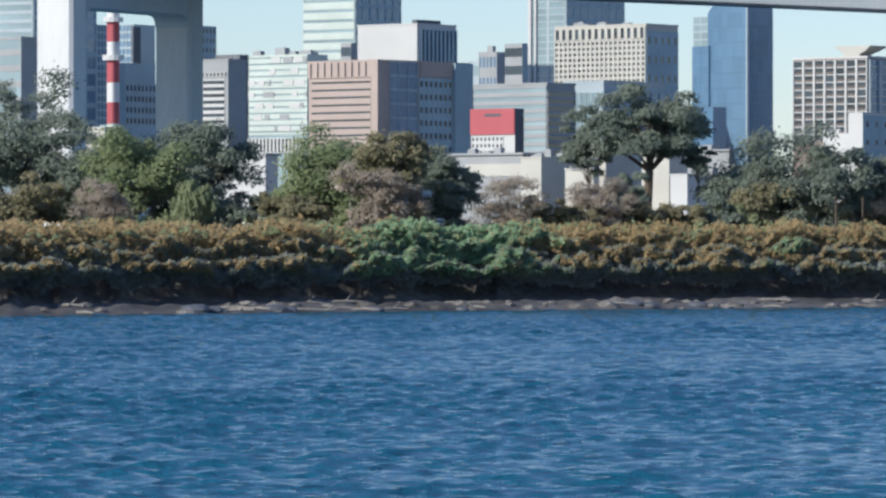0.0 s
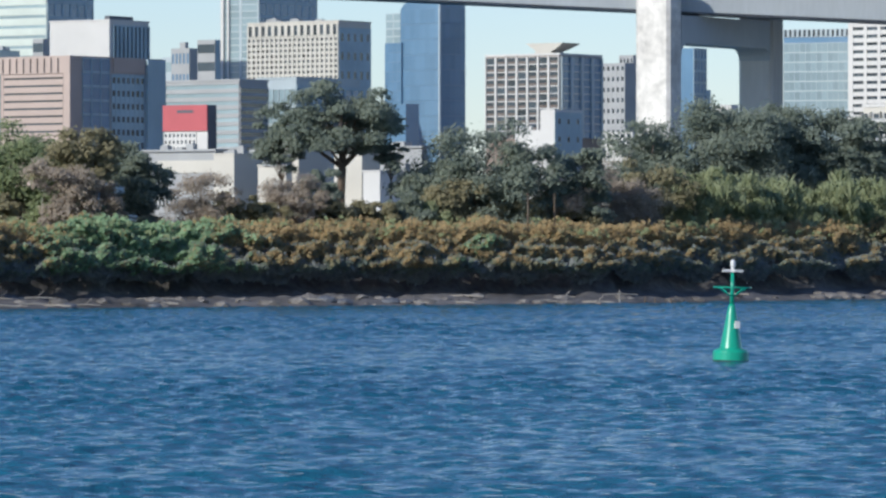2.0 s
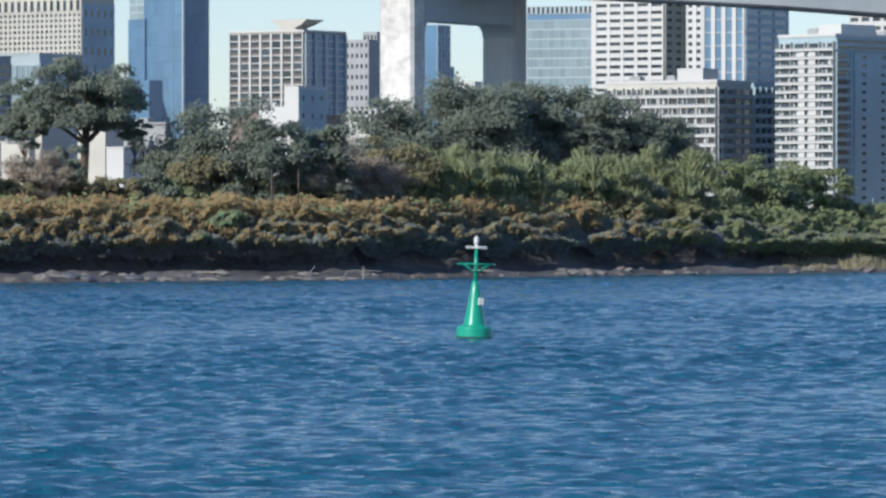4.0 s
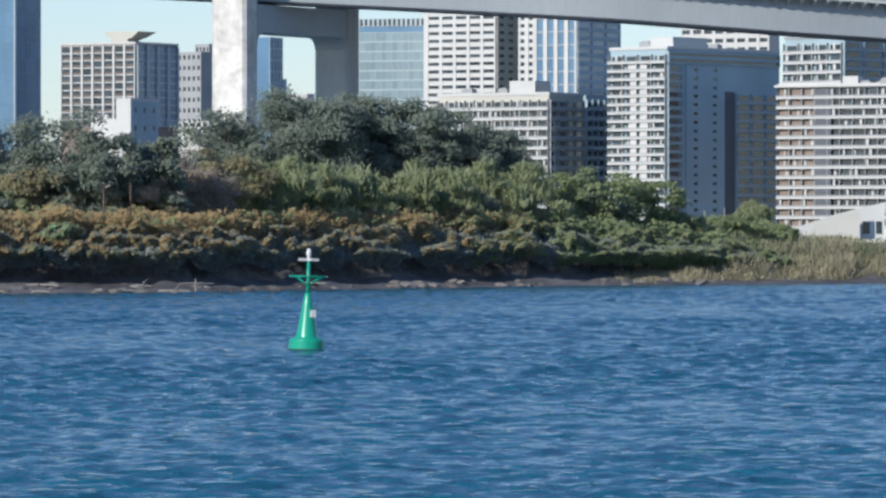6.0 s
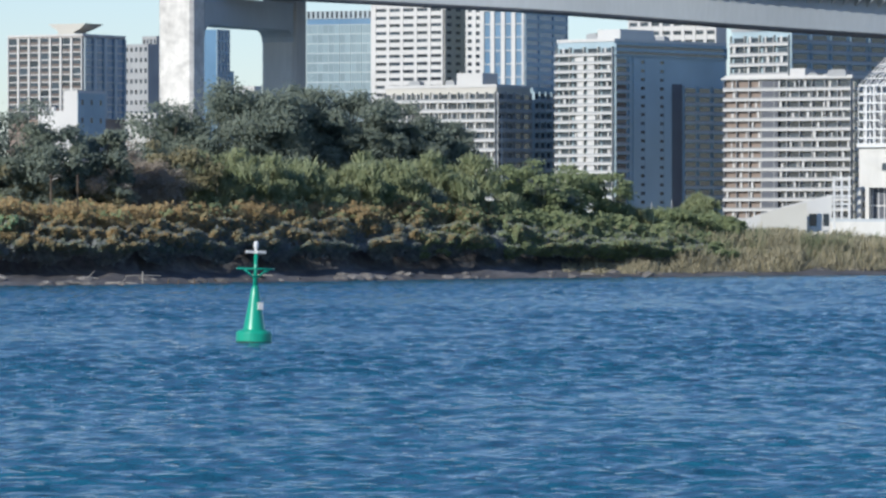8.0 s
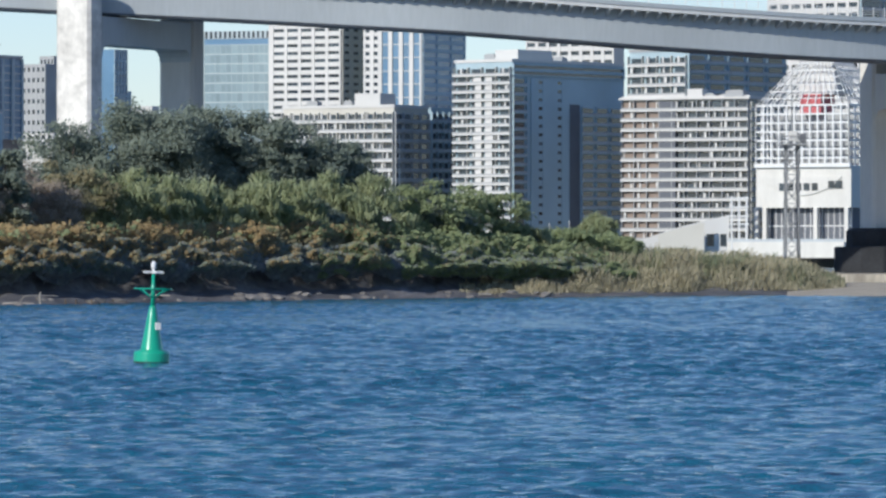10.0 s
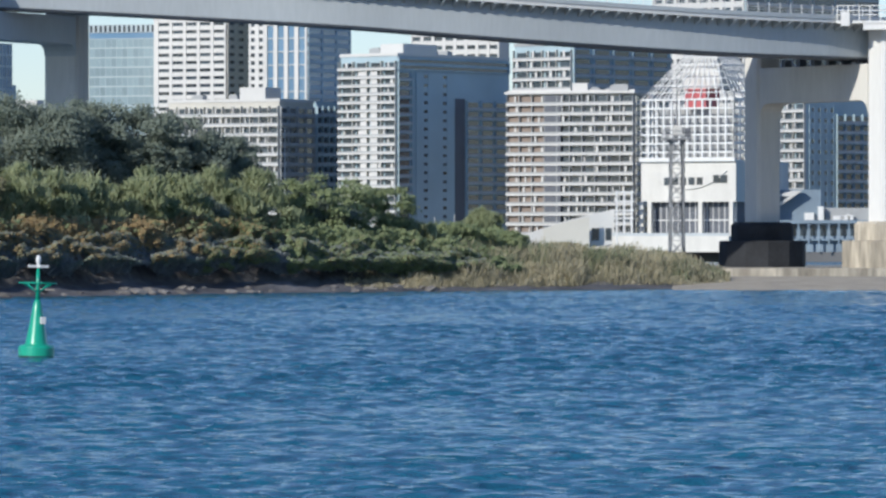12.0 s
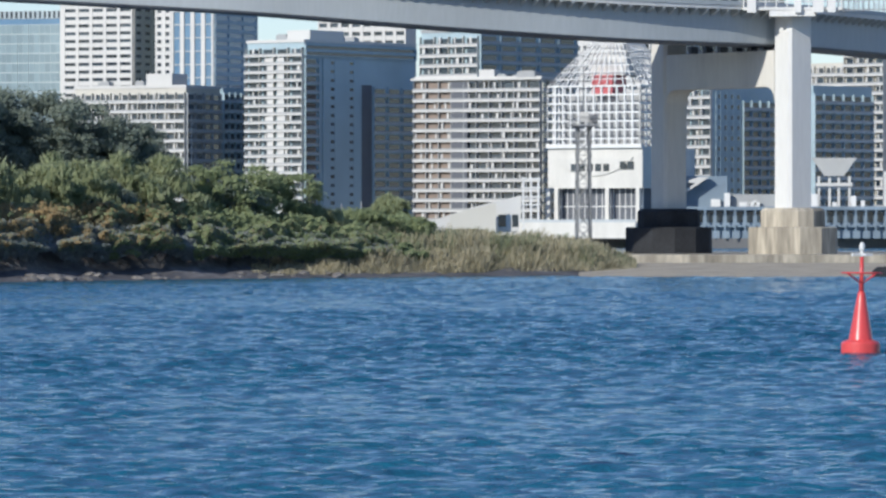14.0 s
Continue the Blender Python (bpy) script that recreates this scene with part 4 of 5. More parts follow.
def ramp():
    d = 1735
    z = lambda v: high(v, d) - 2.6
    t = thing("terminal_ramp", spot(2655, d, 2.6), "white sloping ramp walls beside the harbour terminal", "ramp", turn=-0.11)
    w = span(220, d)
    s = Shape()
    s.prism([(0, 0), (0, 3.0), (w * 0.1, 4.4), (w * 0.55, z(404)), (w * 0.92, z(384)), (w * 0.92, z(446)), (w * 0.5, 0)], 0, 0.8)
    part("ramp_wall", s, WHITE, t)
    s = Shape()
    s.prism([(w * 0.35, 0), (w * 0.35, z(418)), (w * 0.72, z(398)), (w * 0.72, 0)], -6, -5.2)
    part("ramp_wall", s, CREAM, t)
    for x0, x1 in ((0.74, 0.8), (0.85, 0.9)):
        part("opening", Shape().box(w * x0, w * x1, -0.06, 0.3, z(440), z(418)), GLASS, t)
    for x in (0.94, 1.0, 1.06):
        part("mast_column", Shape().box(w * x - 0.35, w * x + 0.35, -1, -0.3, 0, z(352)), STEEL_W, t)
    for v in (356, 372, 388, 402):
        part("walkway", Shape().box(w * 0.92, w * 1.08, -1.2, 0.5, z(v), z(v) + 0.5), STEEL_W, t)


ramp()


def quay_sheds():
    d = 1745
    z = lambda v: high(v, d) - 2.6
    t = thing("quay_building", spot(3130, d, 2.6), "long low shaded quay building with white upper fittings", "building", turn=-0.16)
    w = span(460, d)
    part("wall", Shape().box(0, w, 0, 14, 0, z(408)), QUAY, t)
    part("canopy", Shape().box(-1, w + 1, -3, 0, z(410), z(404)), QUAY, t)
    part("canopy", Shape().box(-1, w + 1, -2, 0, z(440), z(437)), QUAY, t)
    for k in range(26):
        part("window", Shape().box(w * k / 26 + 0.5, w * (k + 1) / 26 - 0.8, -0.15, 0, z(432), z(413)), GLASS, t)
        part("column", Shape().box(w * k / 26 - 0.25, w * k / 26 + 0.25, -2.8, -2.3, 0, z(410)), QUAY, t)
    part("upper_wall", Shape().box(w * 0.04, w * 0.55, 4, 13, z(408), z(382)), GREYF, t)
    part("upper_wall", Shape().box(w * 0.0, w * 0.2, 3, 13, z(408), z(350)), QUAY, t)
    rng = random.Random(8)
    for k in range(16):
        x, a = rng.uniform(0.1, 0.98) * w, rng.uniform(0.5, 2.2)
        part("roof_unit", Shape().box(x - a, x + a, 1, 3, z(404), z(404) + rng.uniform(1.2, 4.5)), STEEL_W, t)
    # pale slanting stair
    part("stair", Shape().prism([(w * 0.02, z(362)), (w * 0.09, z(352)), (w * 0.13, z(352)), (w * 0.04, z(380)), (w * 0.04, z(374)), (w * 0.08, z(362))], -1, 2), WHITE, t)
    # funnel-shaped hopper on legs
    x = w * 0.61
    s = Shape().loft([[(x - 3.2, 0, z(350)), (x + 3.2, 0, z(350)), (x + 3.2, 5, z(350)), (x - 3.2, 5, z(350))],
                      [(x - 7.4, -2, z(318)), (x + 7.4, -2, z(318)), (x + 7.4, 7, z(318)), (x - 7.4, 7, z(318))]])
    part("hopper", s, WHITE, t, "white funnel-shaped roof hopper")
    for a in (-5, -1.5, 1.5, 5):
        part("hopper_leg", Shape().box(x + a - 0.4, x + a + 0.4, 1, 2, z(408), z(350)), WHITE, t)
    part("hopper_base", Shape().box(x - 6, x + 6, 0, 4, z(368), z(362)), WHITE, t)
    part("chimney", Shape().box(w * 0.8, w * 0.815, 1, 3, z(408), z(342)), WHITE, t)


quay_sheds()


def mast():
    d = 640
    u = 2968
    t = thing("lattice_mast", spot(u, d, 1.5), "slim grey lattice mast with a lamp platform", "mast")
    h0 = high(262, d) - 1.5
    top = high(152, d) - 1.5
    s = Shape()
    hw = 0.85
    cs = [(-hw, -hw), (hw, -hw), (hw, hw), (-hw, hw)]
    for c in cs:
        s.tube((*c, 0), (c[0] * 0.8, c[1] * 0.8, h0), 0.13, n=5)
    n = 9
    for k in range(n):
        a, b = h0 * k / n, h0 * (k + 1) / n
        for i in range(4):
            p, q = cs[i], cs[(i + 1) % 4]
            s.tube((*p, a), (*q, b), 0.06, n=4)
            s.tube((*q, a), (*p, b), 0.06, n=4)
            s.tube((*p, b), (*q, b), 0.06, n=4)
    part("tower", s, MAST, t)
    part("platform", Shape().box(-1.6, 1.6, -1.6, 1.6, h0, h0 + 0.2), MAST, t)
    for c in ((-1.5, -1.5), (1.5, -1.5), (1.5, 1.5), (-1.5, 1.5)):
        part("railing_post", Shape().tube((*c, h0), (*c, h0 + 1.1), 0.05, n=4), MAST, t)
    for z in (h0 + 0.6, h0 + 1.1):
        for x0, x1, y0, y1 in ((-1.55, 1.55, -1.55, -1.48), (-1.55, 1.55, 1.48, 1.55), (-1.55, -1.48, -1.5, 1.5), (1.48, 1.55, -1.5, 1.5)):
            part("rail", Shape().box(x0, x1, y0, y1, z, z + 0.06), MAST, t)
    part("lamp_box", Shape().box(-0.6, 0.5, -1.3, -0.5, h0 + 0.5, h0 + 1.7), STEEL_W, t)
    part("lamp_box", Shape().box(0.9, 1.5, -1.2, -0.5, h0 + 0.3, h0 + 1.4), UNDER, t)
    part("aerial", Shape().tube((0, 0, h0), (0, 0, top), 0.12, 0.05), MAST, t)


mast()

# ---- buoys ----


def buoy(place, mat, label, tilt, marked):
    t = thing("channel_buoy", place, label, "buoy", "channel buoys")
    t.rotation_euler = (0, radians(tilt), radians(20))
    s = Shape().lathe([(0.58, -0.5), (0.67, -0.12), (0.68, 0.0), (0.68, 0.36), (0.65, 0.43), (0.58, 0.47)], 32)
    part("float", s, mat, t)
    part("boot_line", Shape().lathe([(0.685, -0.1), (0.69, 0.0), (0.685, 0.06)], 32), CONC_DARK, t, "dark band at the waterline")
    s = Shape().lathe([(0.44, 0.44), (0.42, 0.52), (0.35, 0.92), (0.28, 1.3), (0.205, 1.72), (0.135, 2.12), (0.09, 2.2)], 32)
    part("cone", s, mat, t, smooth=True)
    pole = part("pole", Shape().tube((0, 0, 2.12), (0, 0, 3.4), 0.085, 0.065, 12), mat, t, smooth=True)
    s = Shape()
    n = 16
    r = 0.71
    for k in range(n):
        a, b = k * 2 * math.pi / n, (k + 1) * 2 * math.pi / n
        s.tube((r * math.cos(a), r * math.sin(a), 2.83), (r * math.cos(b), r * math.sin(b), 2.83), 0.03, n=5)
    for k in range(4):
        a = k * math.pi / 2 + 0.3
        s.tube((0, 0, 2.45), (r * math.cos(a), r * math.sin(a), 2.83), 0.028, n=5)
        s.tube((0, 0, 2.83), (r * math.cos(a), r * math.sin(a), 2.83), 0.025, n=5)
    part("ring_rail", s, mat, pole)
    part("lantern_arm", Shape().box(-0.4, 0.4, -0.05, 0.05, 3.42, 3.52).box(-0.05, 0.05, -0.35, 0.35, 3.43, 3.51), STEEL_W, t, "white cross arm")
    part("lantern", Shape().lathe([(0.06, 3.35), (0.07, 3.6), (0.10, 3.66), (0.10, 3.8), (0.06, 3.88), (0.02, 3.9)], 12), STEEL_W, pole, "white lantern")
    if marked:
        part("plate", Shape().box(0.02, 0.22, -0.36, -0.27, 1.28, 1.55), STEEL_W, t, "white plate on the cone")
    part("collar", Shape().lathe([(0.5, 0.46), (0.5, 0.5), (0.45, 0.52)], 24), mat, t)
    return t


DB = 9400 * EYE / (646.5 - LEVEL)
buoy(spot(1836, DB, 0.0), GREEN_BUOY, "green conical channel buoy with a ring rail and white lantern", 1.5, True)
buoy(spot(3457, 9400 * EYE / (665 - LEVEL), 0.0), RED_BUOY, "red conical channel buoy with a lantern frame", 1.0, False)

# ---- plants ----


def clumps(rng, n, W, H, z0, rag, mode):
    """Centres and sizes of leaf clumps inside an uneven rounded mass."""
    out = []
    while len(out) < n:
        d = rng.normal(0, 1, 3)
        d /= np.linalg.norm(d)
        if mode == "umbrella" and d[2] < -0.15:
            continue
        r = rng.uniform(0.05, 1.0) ** 0.42
        r *= 1 - rag + 2 * rag * (0.5 + noise.noise(Vector(d * 1.3) + Vector((rag * 31, n, W))))
        d = d / (np.abs(d) ** 2.8).sum() ** (1 / 2.8)
        p = d * r * np.array([W, W * 0.8, H / 2])
        p[2] += z0 + H / 2
        if mode == "umbrella":
            p[2] = z0 + max(0.0, d[2] + 0.15) ** 0.7 * r * H * 0.85
        p[2] = max(p[2], 0.15)
        q = W * (rng.uniform(0.15, 0.27) if mode == "umbrella" else rng.uniform(0.22, 0.4))
        out.append((*p, q, q * rng.uniform(0.55, 0.8)))
    return out


def tree(name, u, d, vtop, vbase, half, mat, label, seed, leaves=6000, size=0.17, n=46, rag=0.22, mode="round", trunk=None, foot=5.2, category="tree", bark=BARK, stretch=1.0, lean=0.0, up=0.3, hang=0.0):
    """A tapered trunk with forking limbs, and a crown of many leaves in uneven clumps."""
    rng = np.random.default_rng(seed)
    d = max(d, shore(u) + 27)
    W = span(half, d) 
    leaves, size = int(leaves * 3.0), size * 0.95
    foot = min(foot, ground_at(u, d - shore(u)) - 0.1)
    zt, zc = high(vtop, d) - foot, max(0.0, high(vbase, d) - foot)
    n = int(n * 1.35)
    H = zt - zc
    t = thing(name, spot(u, d, foot), label, category)
    lobes = clumps(rng, n, W, H, zc, rag, mode)
    lo = np.array(lobes)
    w = lo[:, 3] ** 2
    pick = rng.choice(n, leaves, p=w / w.sum())
    c = lo[pick]
    g = rng.normal(0, 1, (leaves, 3))
    g /= np.linalg.norm(g, axis=1, keepdims=True)
    g[:, 2] = np.where(g[:, 2] < -0.5, -g[:, 2], g[:, 2])
    p = c[:, :3] + g * np.abs(rng.normal(0.76, 0.23, (leaves, 1))) * np.stack([c[:, 3], c[:, 3], c[:, 4]], 1)
    p[:, 2] = np.maximum(p[:, 2], 0.05)
    fit = np.array([W / np.percentile(np.abs(p[:, 0]), 97.5)] * 2 + [zt / np.percentile(p[:, 2], 98.5)])
    p *= fit
    lobes = [tuple(q[:3] * fit) for q in lo]
    tr = trunk or max(0.10, W * 0.05)
    fork = Vector((lean * 0.6, 0, max(zc * 0.8, H * 0.22)))
    s = Shape()
    mid = Vector((lean * 0.1 + rng.uniform(-0.15, 0.15), 0, fork.z * 0.5))
    s.tube((0, 0, -0.6), mid, tr * 1.3, tr, 8)
    s.tube(mid, fork, tr, tr * 0.8, 8)
    stem = part("trunk", s, bark, t)
    for k in range(9):
        e = Vector(lobes[k][:3])
        m = fork.lerp(e, 0.45) + Vector((rng.uniform(-.3, .3), 0, rng.uniform(0, 0.5)))
        b = Shape()
        b.tube(fork, m, tr * 0.5, tr * 0.3, 6)
        b.tube(m, e, tr * 0.3, tr * 0.1, 5)
        for j in range(3):
            b.tube(m.lerp(e, 0.2 + 0.3 * j), Vector(lobes[9 + (k * 3 + j) % (n - 9)][:3]), tr * 0.15, tr * 0.04, 4)
        part("limb", b, bark, stem)
    part("crown", leaf_mesh("crown", p, g * 0.8 + np.array([-0.45, -0.4, up]), size, mat, rng, stretch, hang), mat, t)
    return t


T = "broadleaf_tree"
tree(T, 66, 440, 148, 430, 104, L_DARK, "large dark evergreen tree with a rounded crown", 1, leaves=9000, n=60)
tree(T, -95, 440, 170, 430, 110, L_DARK, "large dark evergreen tree with a broad crown", 2, leaves=7000, n=60)
tree(T, 232, 430, 242, 430, 98, L_MID, "mid-green bushy tree above the bank", 3, leaves=7000)
tree(T, 150, 436, 262, 430, 60, L_DARK, "dark leafy tree beside a larger one", 17, leaves=4000)
tree(T, 352, 445, 224, 352, 92, L_DARK, "grey-green spreading tree above the bank", 4, leaves=5600, rag=0.3)
tree(T, 300, 436, 285, 430, 60, L_DARK, "dark leafy tree above the bank", 18, leaves=4000)
tree(T, 592, 432, 248, 430, 112, L_MID, "olive green bushy tree above the bank", 5, leaves=8000, n=56, rag=0.28)
tree(T, 690, 424, 240, 340, 72, L_OLIVE, "olive-brown autumn tree with thin pale trunks", 6, leaves=4200, rag=0.3)
tree(T, 665, 420, 300, 430, 58, L_BROWN, "thin brown autumn tree with pale trunks", 19, leaves=2600, rag=0.3, size=0.15)
tree(T, 792, 432, 268, 430, 60, L_DARK, "dark dense evergreen tree above the bank", 7, leaves=6500, rag=0.12)
tree("umbrella_tree", 1142, 445, 160, 272, 106, L_DARK, "tall tree with a flat umbrella crown and bare trunk", 8, trunk=0.4, leaves=9000, n=64, mode="umbrella", rag=0.2, lean=0.6)
tree(T, 1042, 447, 225, 305, 46, L_DARK, "small tree with a thin spreading crown", 9, leaves=1700, n=22, rag=0.35)
tree(T, 1236, 447, 262, 300, 26, L_DARK, "small thin dark tree", 20, leaves=700, n=14, rag=0.3)
tree(T, 1106, 440, 310, 392, 40, L_DARK, "small dark tree at a trunk's foot", 21, leaves=2200, n=24)
tree(T, 1388, 446, 238, 430, 112, L_DARK, "broad dark tree with gaps in its crown", 10, leaves=7000, n=60, rag=0.32)
tree(T, 1478, 444, 268, 430, 66, L_DARK, "dark spreading tree above the bank", 22, leaves=4000, rag=0.3)
tree(T, 1288, 444, 298, 430, 56, L_DARK, "small dark tree above the bank", 23, leaves=3000, rag=0.3)
tree(T, 1562, 446, 276, 430, 58, L_DARK, "small dark tree at the back of the bank", 11, leaves=4000)
tree(T, 1796, 500, 204, 430, 122, L_DARK, "large dark domed tree on the island", 12, leaves=15000, n=84, rag=0.1, size=0.18)
tree(T, 1905, 505, 205, 430, 90, L_DARK, "large dark domed tree on the island", 13, leaves=13000, n=76, rag=0.1, size=0.18)
tree(T, 2010, 508, 214, 430, 92, L_DARK, "large dark domed tree on the island", 14, leaves=13000, n=76, rag=0.1, size=0.18)
tree(T, 2100, 512, 238, 430, 80, L_DARK, "large dark domed tree on the island", 24, leaves=11000, n=70, rag=0.1, size=0.18)
tree(T, 2172, 515, 262, 430, 62, L_DARK, "dark tree at the edge of a grove", 15, leaves=4600, rag=0.12, n=60, size=0.18)
tree(T, 1685, 495, 240, 430, 76, L_DARK, "dark tree at the edge of a grove", 16, leaves=5000, rag=0.12, n=60, size=0.18)


def shrub(u, d, vtop, half, mat, label, seed, leaves, size):
    pale = mat.name.startswith("pale")
    thin = mat.name.startswith("brown")
    tree("shrub", u, d, vtop, 450, half, mat, label, seed, leaves=leaves * 2 if thin else leaves, size=0.1 if thin else size, n=40 if thin else 26, rag=0.25, category="shrub", trunk=0.08, stretch=1.7 if pale else 1.1, hang=0.9 if pale else 0.0, bark=DEAD if thin else BARK)


SHRUBS = [(15, 425, 318, 70, L_OLIVE), (100, 428, 330, 55, L_OLIVE), (185, 421, 325, 48, L_BROWN), (335, 412, 330, 46, L_PALE), (415, 432, 332, 60, L_DARK), (478, 430, 348, 40, L_OLIVE),
          (530, 420, 350, 44, L_OLIVE), (730, 421, 330, 36, L_BROWN), (895, 425, 318, 62, L_BROWN), (955, 430, 352, 40, L_OLIVE), (1060, 428, 322, 56, L_BROWN), (1010, 425, 368, 40, L_OLIVE),
          (1130, 430, 352, 40, L_OLIVE), (1195, 424, 366, 45, L_OLIVE), (1250, 428, 352, 50, L_DARK), (1345, 424, 330, 62, L_OLIVE), (1290, 420, 372, 40, L_PALE), (1440, 428, 350, 60, L_OLIVE),
          (1530, 440, 330, 50, L_BROWN), (1612, 455, 298, 72, L_BROWN), (1545, 432, 362, 50, L_OLIVE), (1700, 460, 300, 66, L_OLIVE), (1660, 446, 340, 50, L_BROWN), (1775, 462, 312, 66, L_PALE),
          (1850, 465, 322, 66, L_PALE), (1920, 468, 330, 62, L_PALE), (1995, 472, 335, 62, L_PALE), (2075, 480, 316, 62, L_PALE), (2150, 485, 318, 66, L_PALE), (2230, 490, 322, 66, L_PALE),
          (2310, 492, 330, 66, L_MID), (2385, 496, 338, 62, L_MID), (2450, 500, 350, 50, L_MID), (2030, 474, 360, 50, L_MID), (2120, 478, 362, 50, L_DARK), (2340, 488, 372, 60, L_DARK),
          (2580, 520, 411, 60, L_MID), (2650, 524, 424, 44, L_MID), (2622, 560, 388, 36, L_PALE), (2500, 515, 406, 50, L_PALE), (2695, 545, 448, 46, L_DARK), (2760, 548, 446, 30, L_OLIVE), (2630, 545, 421, 40, L_MID)]
KIND = {"brown_autumn_leaf": "thin brown autumn shrub", "olive_autumn_leaf": "olive-coloured leafy shrub", "pale_willow_leaf": "pale green willow-like shrub", "dark_evergreen_leaf": "dark evergreen shrub", "mid_green_leaf": "mid-green leafy shrub"}
for k, (u, d, v, hw, m) in enumerate(SHRUBS):
    shrub(u, d, v, hw, m, KIND[m.name] + " behind the bank", 50 + k, 1900, 0.18)


BROW_U = [-400, 800, 1600, 2150, 2300, 2450, 2560, 2640, 2720]
BROW_Z = [5.7, 5.8, 5.9, 6.2, 5.8, 5.3, 4.5, 3.5, 1.9]


def bank(name, u0, u1, n, w0, w1, mat, label, seed, size, keep=None, stretch=1.0, out=0.0, lump=1.3, tag=3):
    """Weeds and vines in heaps on the face of the bank: w runs from its foot, which is hollow, to its brow and on over the top."""
    rng = np.random.default_rng(seed)
    pts, nr = [], []
    for u, w in zip(rng.uniform(u0, u1, n), rng.uniform(w0, w1, n)):
        r = rng.uniform(-0.25, 0.25)
        h = noise.noise(Vector((u * 0.016, w * 5.5 + u * 0.004, tag))) + 0.7 * noise.noise(Vector((u * 0.05, w * 10, tag + 5)))
        if keep and not keep(u, w, h, r):
            continue
        if w < 0.12 + 0.3 * max(0.0, noise.noise(Vector((u * 0.02, 8, 4))) + 0.25):
            continue
        ztop = float(np.interp(u, BROW_U, BROW_Z))
        reach = float(np.interp(u, [1450, 1800], [9.0, 14.0]))
        back = 9.8 + (reach * (w - 0.42) if w > 0.42 else 5.0 * (0.42 - w)) - lump * h * min(1.0, 0.35 + w) - out * rng.uniform(0.2, 1)
        if w > 1:
            back = 9.8 + 0.58 * reach + 10 * (w - 1) / 0.5 + rng.uniform(-0.6, 0.6)
        z = 1.15 + (ztop - 1.15) * min(w, 1.0) + 0.8 * h * min(1.0, w * 1.6) + 0.5 * noise.noise(Vector((u * 0.009, 1, 2))) * w + (rng.uniform(-0.7, 0.6) if w > 1 else 0)
        q = spot(u, shore(u) + back, z)
        pts.append(tuple(q))
        nr.append((-0.45, -0.55, 0.6))
    me = leaf_mesh(name, np.array(pts), np.array(nr), size, mat, rng, stretch)
    tagged(part(name, me, mat), label, "plants", kind="stuff")


def vine_zone(u):
    return math.exp(-((u - 790) / 150) ** 2)


bank("bank_thicket", -420, 2640, 46000, 0.1, 0.75, L_SHADE, "tangled thicket at the foot of the bank in a shade tone", 21, 0.33, out=-0.4)
bank("bank_bushes", -420, 2640, 26000, 0.3, 0.8, L_DARK, "dark leafy bushes on the island bank", 27, 0.31, lambda u, w, h, r: h > -0.15)
bank("leafy_bushes", -420, 2640, 16000, 0.35, 0.9, L_OLIVE, "olive leaves on the island bank", 22, 0.28, lambda u, w, h, r: h > 0.05, out=0.3)
bank("ochre_weeds", -420, 2260, 74000, 0.36, 1.5, L_GOLD, "ochre autumn weeds along the brow of the bank", 23, 0.18, lambda u, w, h, r: vine_zone(u) < 0.45 + 0.6 * h + r and (u < 2050 or h > 0) and w + 0.45 * h > 0.52, 1.3, 0.4)
bank("brow_weeds", -420, 2260, 22000, 0.5, 1.5, L_OLIVE, "olive weeds among ochre ones on the bank", 29, 0.18, lambda u, w, h, r: h < 0.1, 1.2, 0.2)
bank("green_vines", 560, 1010, 15000, 0.3, 1.4, L_VINE, "bright green vines spilling over the bank", 24, 0.3, lambda u, w, h, r: vine_zone(u) + 0.7 * h + r > 0.5 and w + 0.4 * h + r > 0.5, 1.0, 0.4)
bank("green_vines", 1330, 1430, 1600, 0.45, 0.85, L_VINE, "small patch of green vines on the bank", 28, 0.26, lambda u, w, h, r: h + r > 0.05 + abs(u - 1380) / 90, 1.0, 0.4)
bank("brow_bushes", -420, 2300, 14000, 0.85, 1.5, L_MID, "green weeds mixed into the brow of the bank", 33, 0.2, lambda u, w, h, r: h + r > 0.2, 1.1, 0.2, tag=11)
bank("green_weeds", 2130, 2700, 30000, 0.15, 1.5, L_MID, "green weeds at the low end of the island", 25, 0.22, lambda u, w, h, r: u > 2280 or h > 0, 1.1, 0.4)


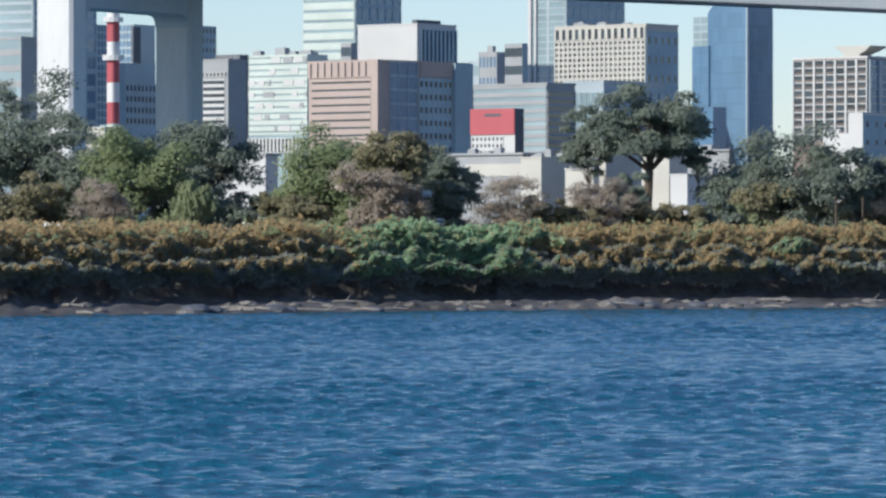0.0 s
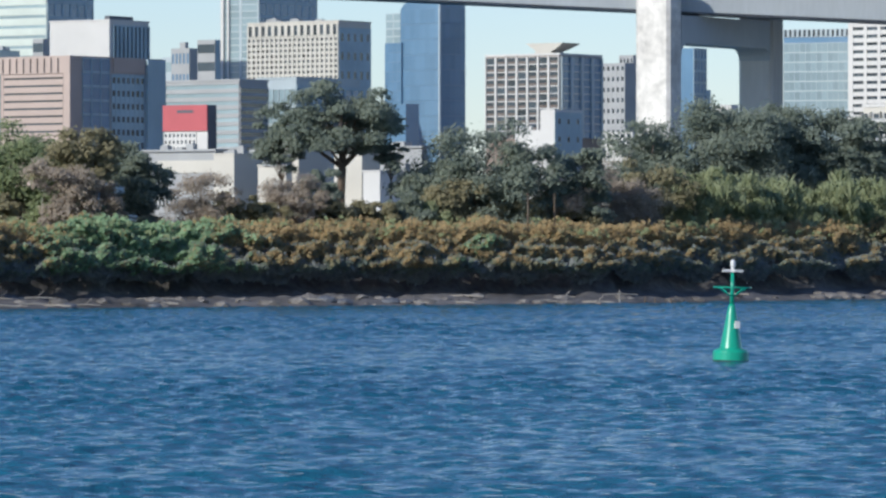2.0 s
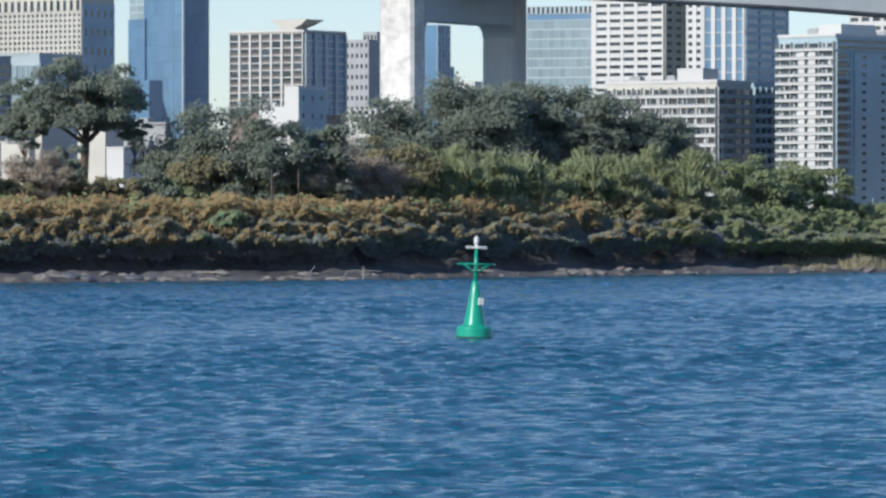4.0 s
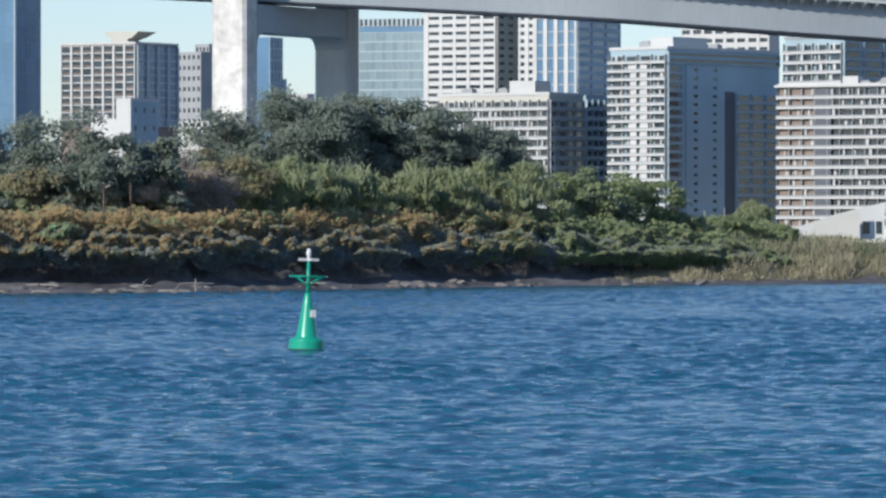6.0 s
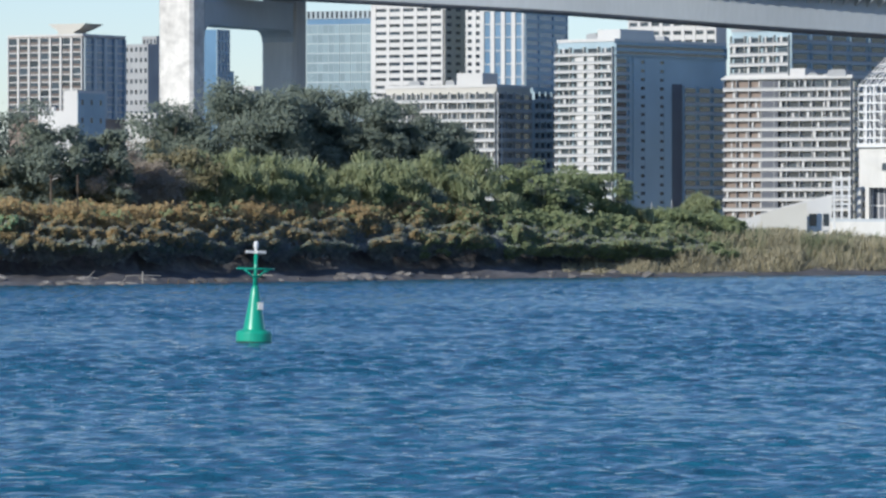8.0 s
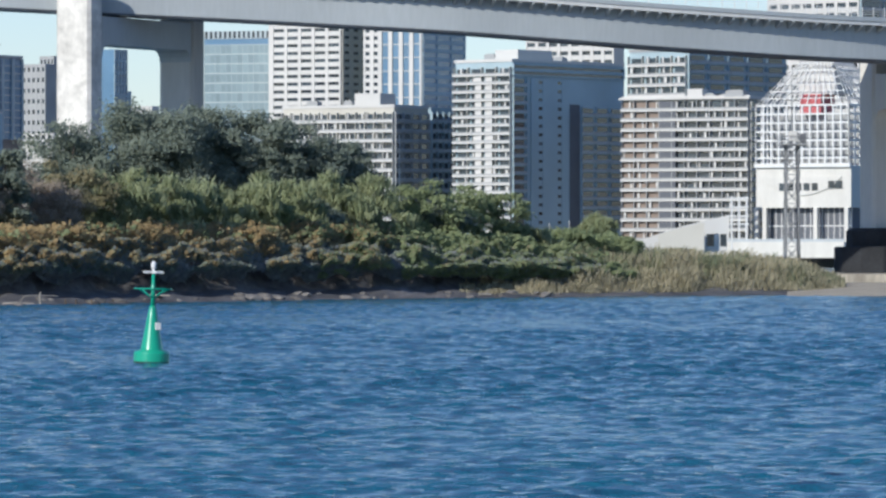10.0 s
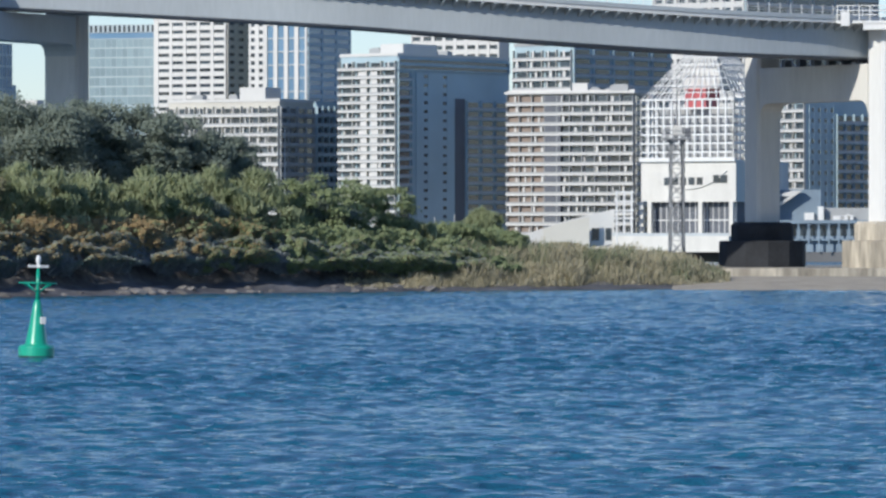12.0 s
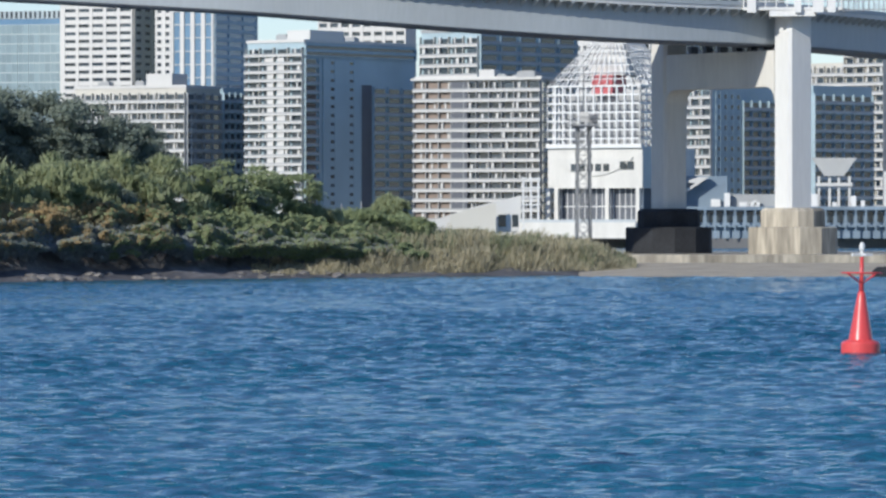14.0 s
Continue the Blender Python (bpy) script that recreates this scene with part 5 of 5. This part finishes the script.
def reeds(name, n, u0, u1, tall, mat, label, seed, b0=5.0, rows=26.0):
    """Upright leaning blades in uneven stands."""
    rng = np.random.default_rng(seed)
    us = rng.uniform(u0, u1, n)
    bs = b0 + rows * rng.uniform(0, 1, n) ** 0.8
    v = np.empty((n, 4, 3))
    for i, (u, b) in enumerate(zip(us, bs)):
        h = noise.noise(Vector((u * 0.02, b * 0.15, seed)))
        ht = (tall + 1.1 * h + 0.7 * noise.noise(Vector((u * 0.09, b * 0.5, 11)))) * min(1, (b - b0 + 2) / 8) * rng.uniform(0.5, 1.1)
        ht *= float(np.interp(u, [2380, 2480, 2580, 2800, 2960, 3050], [0.2, 0.5, 1, 1, 0.75, 0.45]))
        q = spot(u, shore(u) + b, ground_at(u, b) - 0.05)
        w = 0.045 + 0.03 * rng.random()
        lx, ly = rng.normal(0.05, 0.25), rng.normal(0, 0.25)
        a = rng.uniform(0, 3.14)
        sx, sy = math.cos(a) * w, math.sin(a) * w
        v[i] = [(q.x - sx, q.y - sy, q.z), (q.x + sx, q.y + sy, q.z), (q.x + lx * ht + sx * 0.4, q.y + ly * ht + sy * 0.4, q.z + ht), (q.x + lx * ht - sx * 0.4, q.y + ly * ht - sy * 0.4, q.z + ht * 0.97)]
    me = bpy.data.meshes.new(name)
    me.from_pydata(v.reshape(-1, 3).tolist(), [], np.arange(4 * n).reshape(-1, 4).tolist())
    me.materials.append(mat)
    tagged(part(name, me, mat), label, "reeds", kind="stuff")


reeds("dry_reeds", 21000, 2380, 3060, 1.7, L_REED, "dry straw-coloured reeds on the low shore", 31)
reeds("front_reeds", 7000, 2440, 2800, 1.5, L_REED, "pale dry reeds before green weeds", 36, 4.0, 9.0)
reeds("green_rushes", 15000, 2480, 3060, 1.5, L_RUSH, "grey-green rushes among dry reeds", 32, 9.0, 24.0)


def rocks():
    rng = random.Random(41)
    for k in range(150):
        u = rng.uniform(-60, 2560)
        if 1900 < u < 2300 or rng.random() < 0.7:
            b = rng.uniform(0.2, 6.5)
            r = rng.uniform(0.15, 0.55) * (1.5 if rng.random() < 0.12 else 1)
            bm = bmesh.new()
            bmesh.ops.create_icosphere(bm, subdivisions=1, radius=r)
            for vv in bm.verts:
                vv.co *= rng.uniform(0.7, 1.2)
                vv.co.z *= 0.6
                vv.co.x *= 1.4
            me = bpy.data.meshes.new("rock")
            bm.to_mesh(me)
            bm.free()
            me.materials.append(ROCK)
            ob = part("shore_rock", me, ROCK, at=spot(u, shore(u) + b, ground_at(u, b) + r * 0.1))
            tagged(ob, "grey weathered rock on the muddy shore", "rock", "shore rocks")


rocks()


def boulders():
    """Dark wet boulders half sunk in the mud."""
    rng = random.Random(47)
    for u, b, r in ((345, 2.4, 1.0), (378, 2.0, 0.8), (392, 1.4, 0.5), (488, 2.2, 0.9), (512, 1.8, 0.7), (665, 1.2, 0.6), (820, 1.0, 0.5), (1120, 3.6, 0.8), (1152, 2.6, 0.7), (1235, 2.5, 0.8), (1262, 2.0, 0.5),
                    (1992, 2.6, 0.7), (2012, 2.3, 0.8), (2035, 2.6, 0.75), (2058, 2.2, 0.6), (2090, 1.8, 0.5), (2180, 1.6, 0.6), (2215, 1.4, 0.5)):
        bm = bmesh.new()
        r *= 0.75
        bmesh.ops.create_icosphere(bm, subdivisions=2, radius=r)
        for v in bm.verts:
            v.co *= 1 + 0.35 * noise.noise(v.co * 1.4 / r + Vector((u, 0, 0)))
            v.co.x *= 1.5
            v.co.z *= 0.65
        me = bpy.data.meshes.new("boulder")
        bm.to_mesh(me)
        bm.free()
        me.materials.append(ROCK if u > 1900 else SLATE)
        tagged(part("boulder", me, ROCK, at=spot(u, shore(u) + b, ground_at(u, b) + r * 0.05)), "large dark boulder on the muddy shore", "rock", "shore boulders")


boulders()


def driftwood():
    """Bleached logs and boards lying along the waterline."""
    rng = random.Random(43)
    for k in range(28):
        u = rng.choice((rng.uniform(-40, 2560), rng.uniform(380, 700), rng.uniform(1040, 1560)))
        b = rng.uniform(0.8, 7.5)
        ln, r = rng.uniform(0.8, 3.4), rng.uniform(0.05, 0.13)
        t = thing("driftwood_log", spot(u, shore(u) + b, ground_at(u, b) + r), "bleached driftwood log on the muddy shore", "driftwood", "driftwood", rng.uniform(-0.4, 0.4))
        s = Shape().tube((-ln / 2, 0, 0), (0, rng.uniform(-.2, .2), 0.06), r, r * 0.9, 7)
        s.tube((0, 0, 0.06), (ln / 2, 0, 0), r * 0.9, r * 0.5, 7)
        part("log", s, WOOD, t)
        if k % 3 == 0:
            part("branch", Shape().tube((0, 0, 0.05), (0.5, 0.1, 0.6), r * 0.5, r * 0.2, 5), WOOD, t)


driftwood()


def stakes():
    rng = random.Random(44)
    # Shafts at 620, 660 and 737 stand for tree trunks, 2275 for a lamp post.
    for u, d, z0, h, m in ((1685, 430, 0.2, 0.3, BARK), (1703, 430, 0.2, 0.25, BARK), (1731, 431, 0.2, 0.3, BARK), (1640, 428, 0.5, 0.6, WOOD), (1478, 436, 5.0, 4.0, BARK), (1525, 438, 5.0, 4.0, BARK),
                           (620, 421, 4.8, 3.6, WOOD), (660, 421, 4.8, 2.2, WOOD), (737, 421, 4.8, 3.4, WOOD), (2540, 560, 3.5, 3.9, GREYF), (2575, 570, 3.5, 4.2, GREYF), (2275, 600, 3.5, 14.2, STEEL)):
        t = thing("post", spot(u, d, z0 - 0.4), "thin upright shaft", "post", "posts")
        part("shaft", Shape().lathe([(0.09, 0), (0.08, h * 0.6), (0.06, h + 0.35), (0.02, h + 0.4)], 7), m, t)


stakes()


def beach_block():
    # Unidentified dark shape at the water's edge, built as a plain block.
    t = thing("beach_block", spot(3496, 512, 0.1), "dark block on the beach", "mooring block")
    part("block", Shape().loft([[(-1, -0.6, -0.3), (1.1, -0.6, -0.3), (1.1, 0.7, -0.3), (-1, 0.7, -0.3)], [(-0.9, -0.5, 0.5), (1.0, -0.5, 0.6), (1.0, 0.6, 0.6), (-0.9, 0.6, 0.5)], [(-0.5, -0.3, 0.9), (0.8, -0.3, 0.95), (0.8, 0.4, 0.95), (-0.5, 0.4, 0.9)]]), CONC_DARK, t)


beach_block()
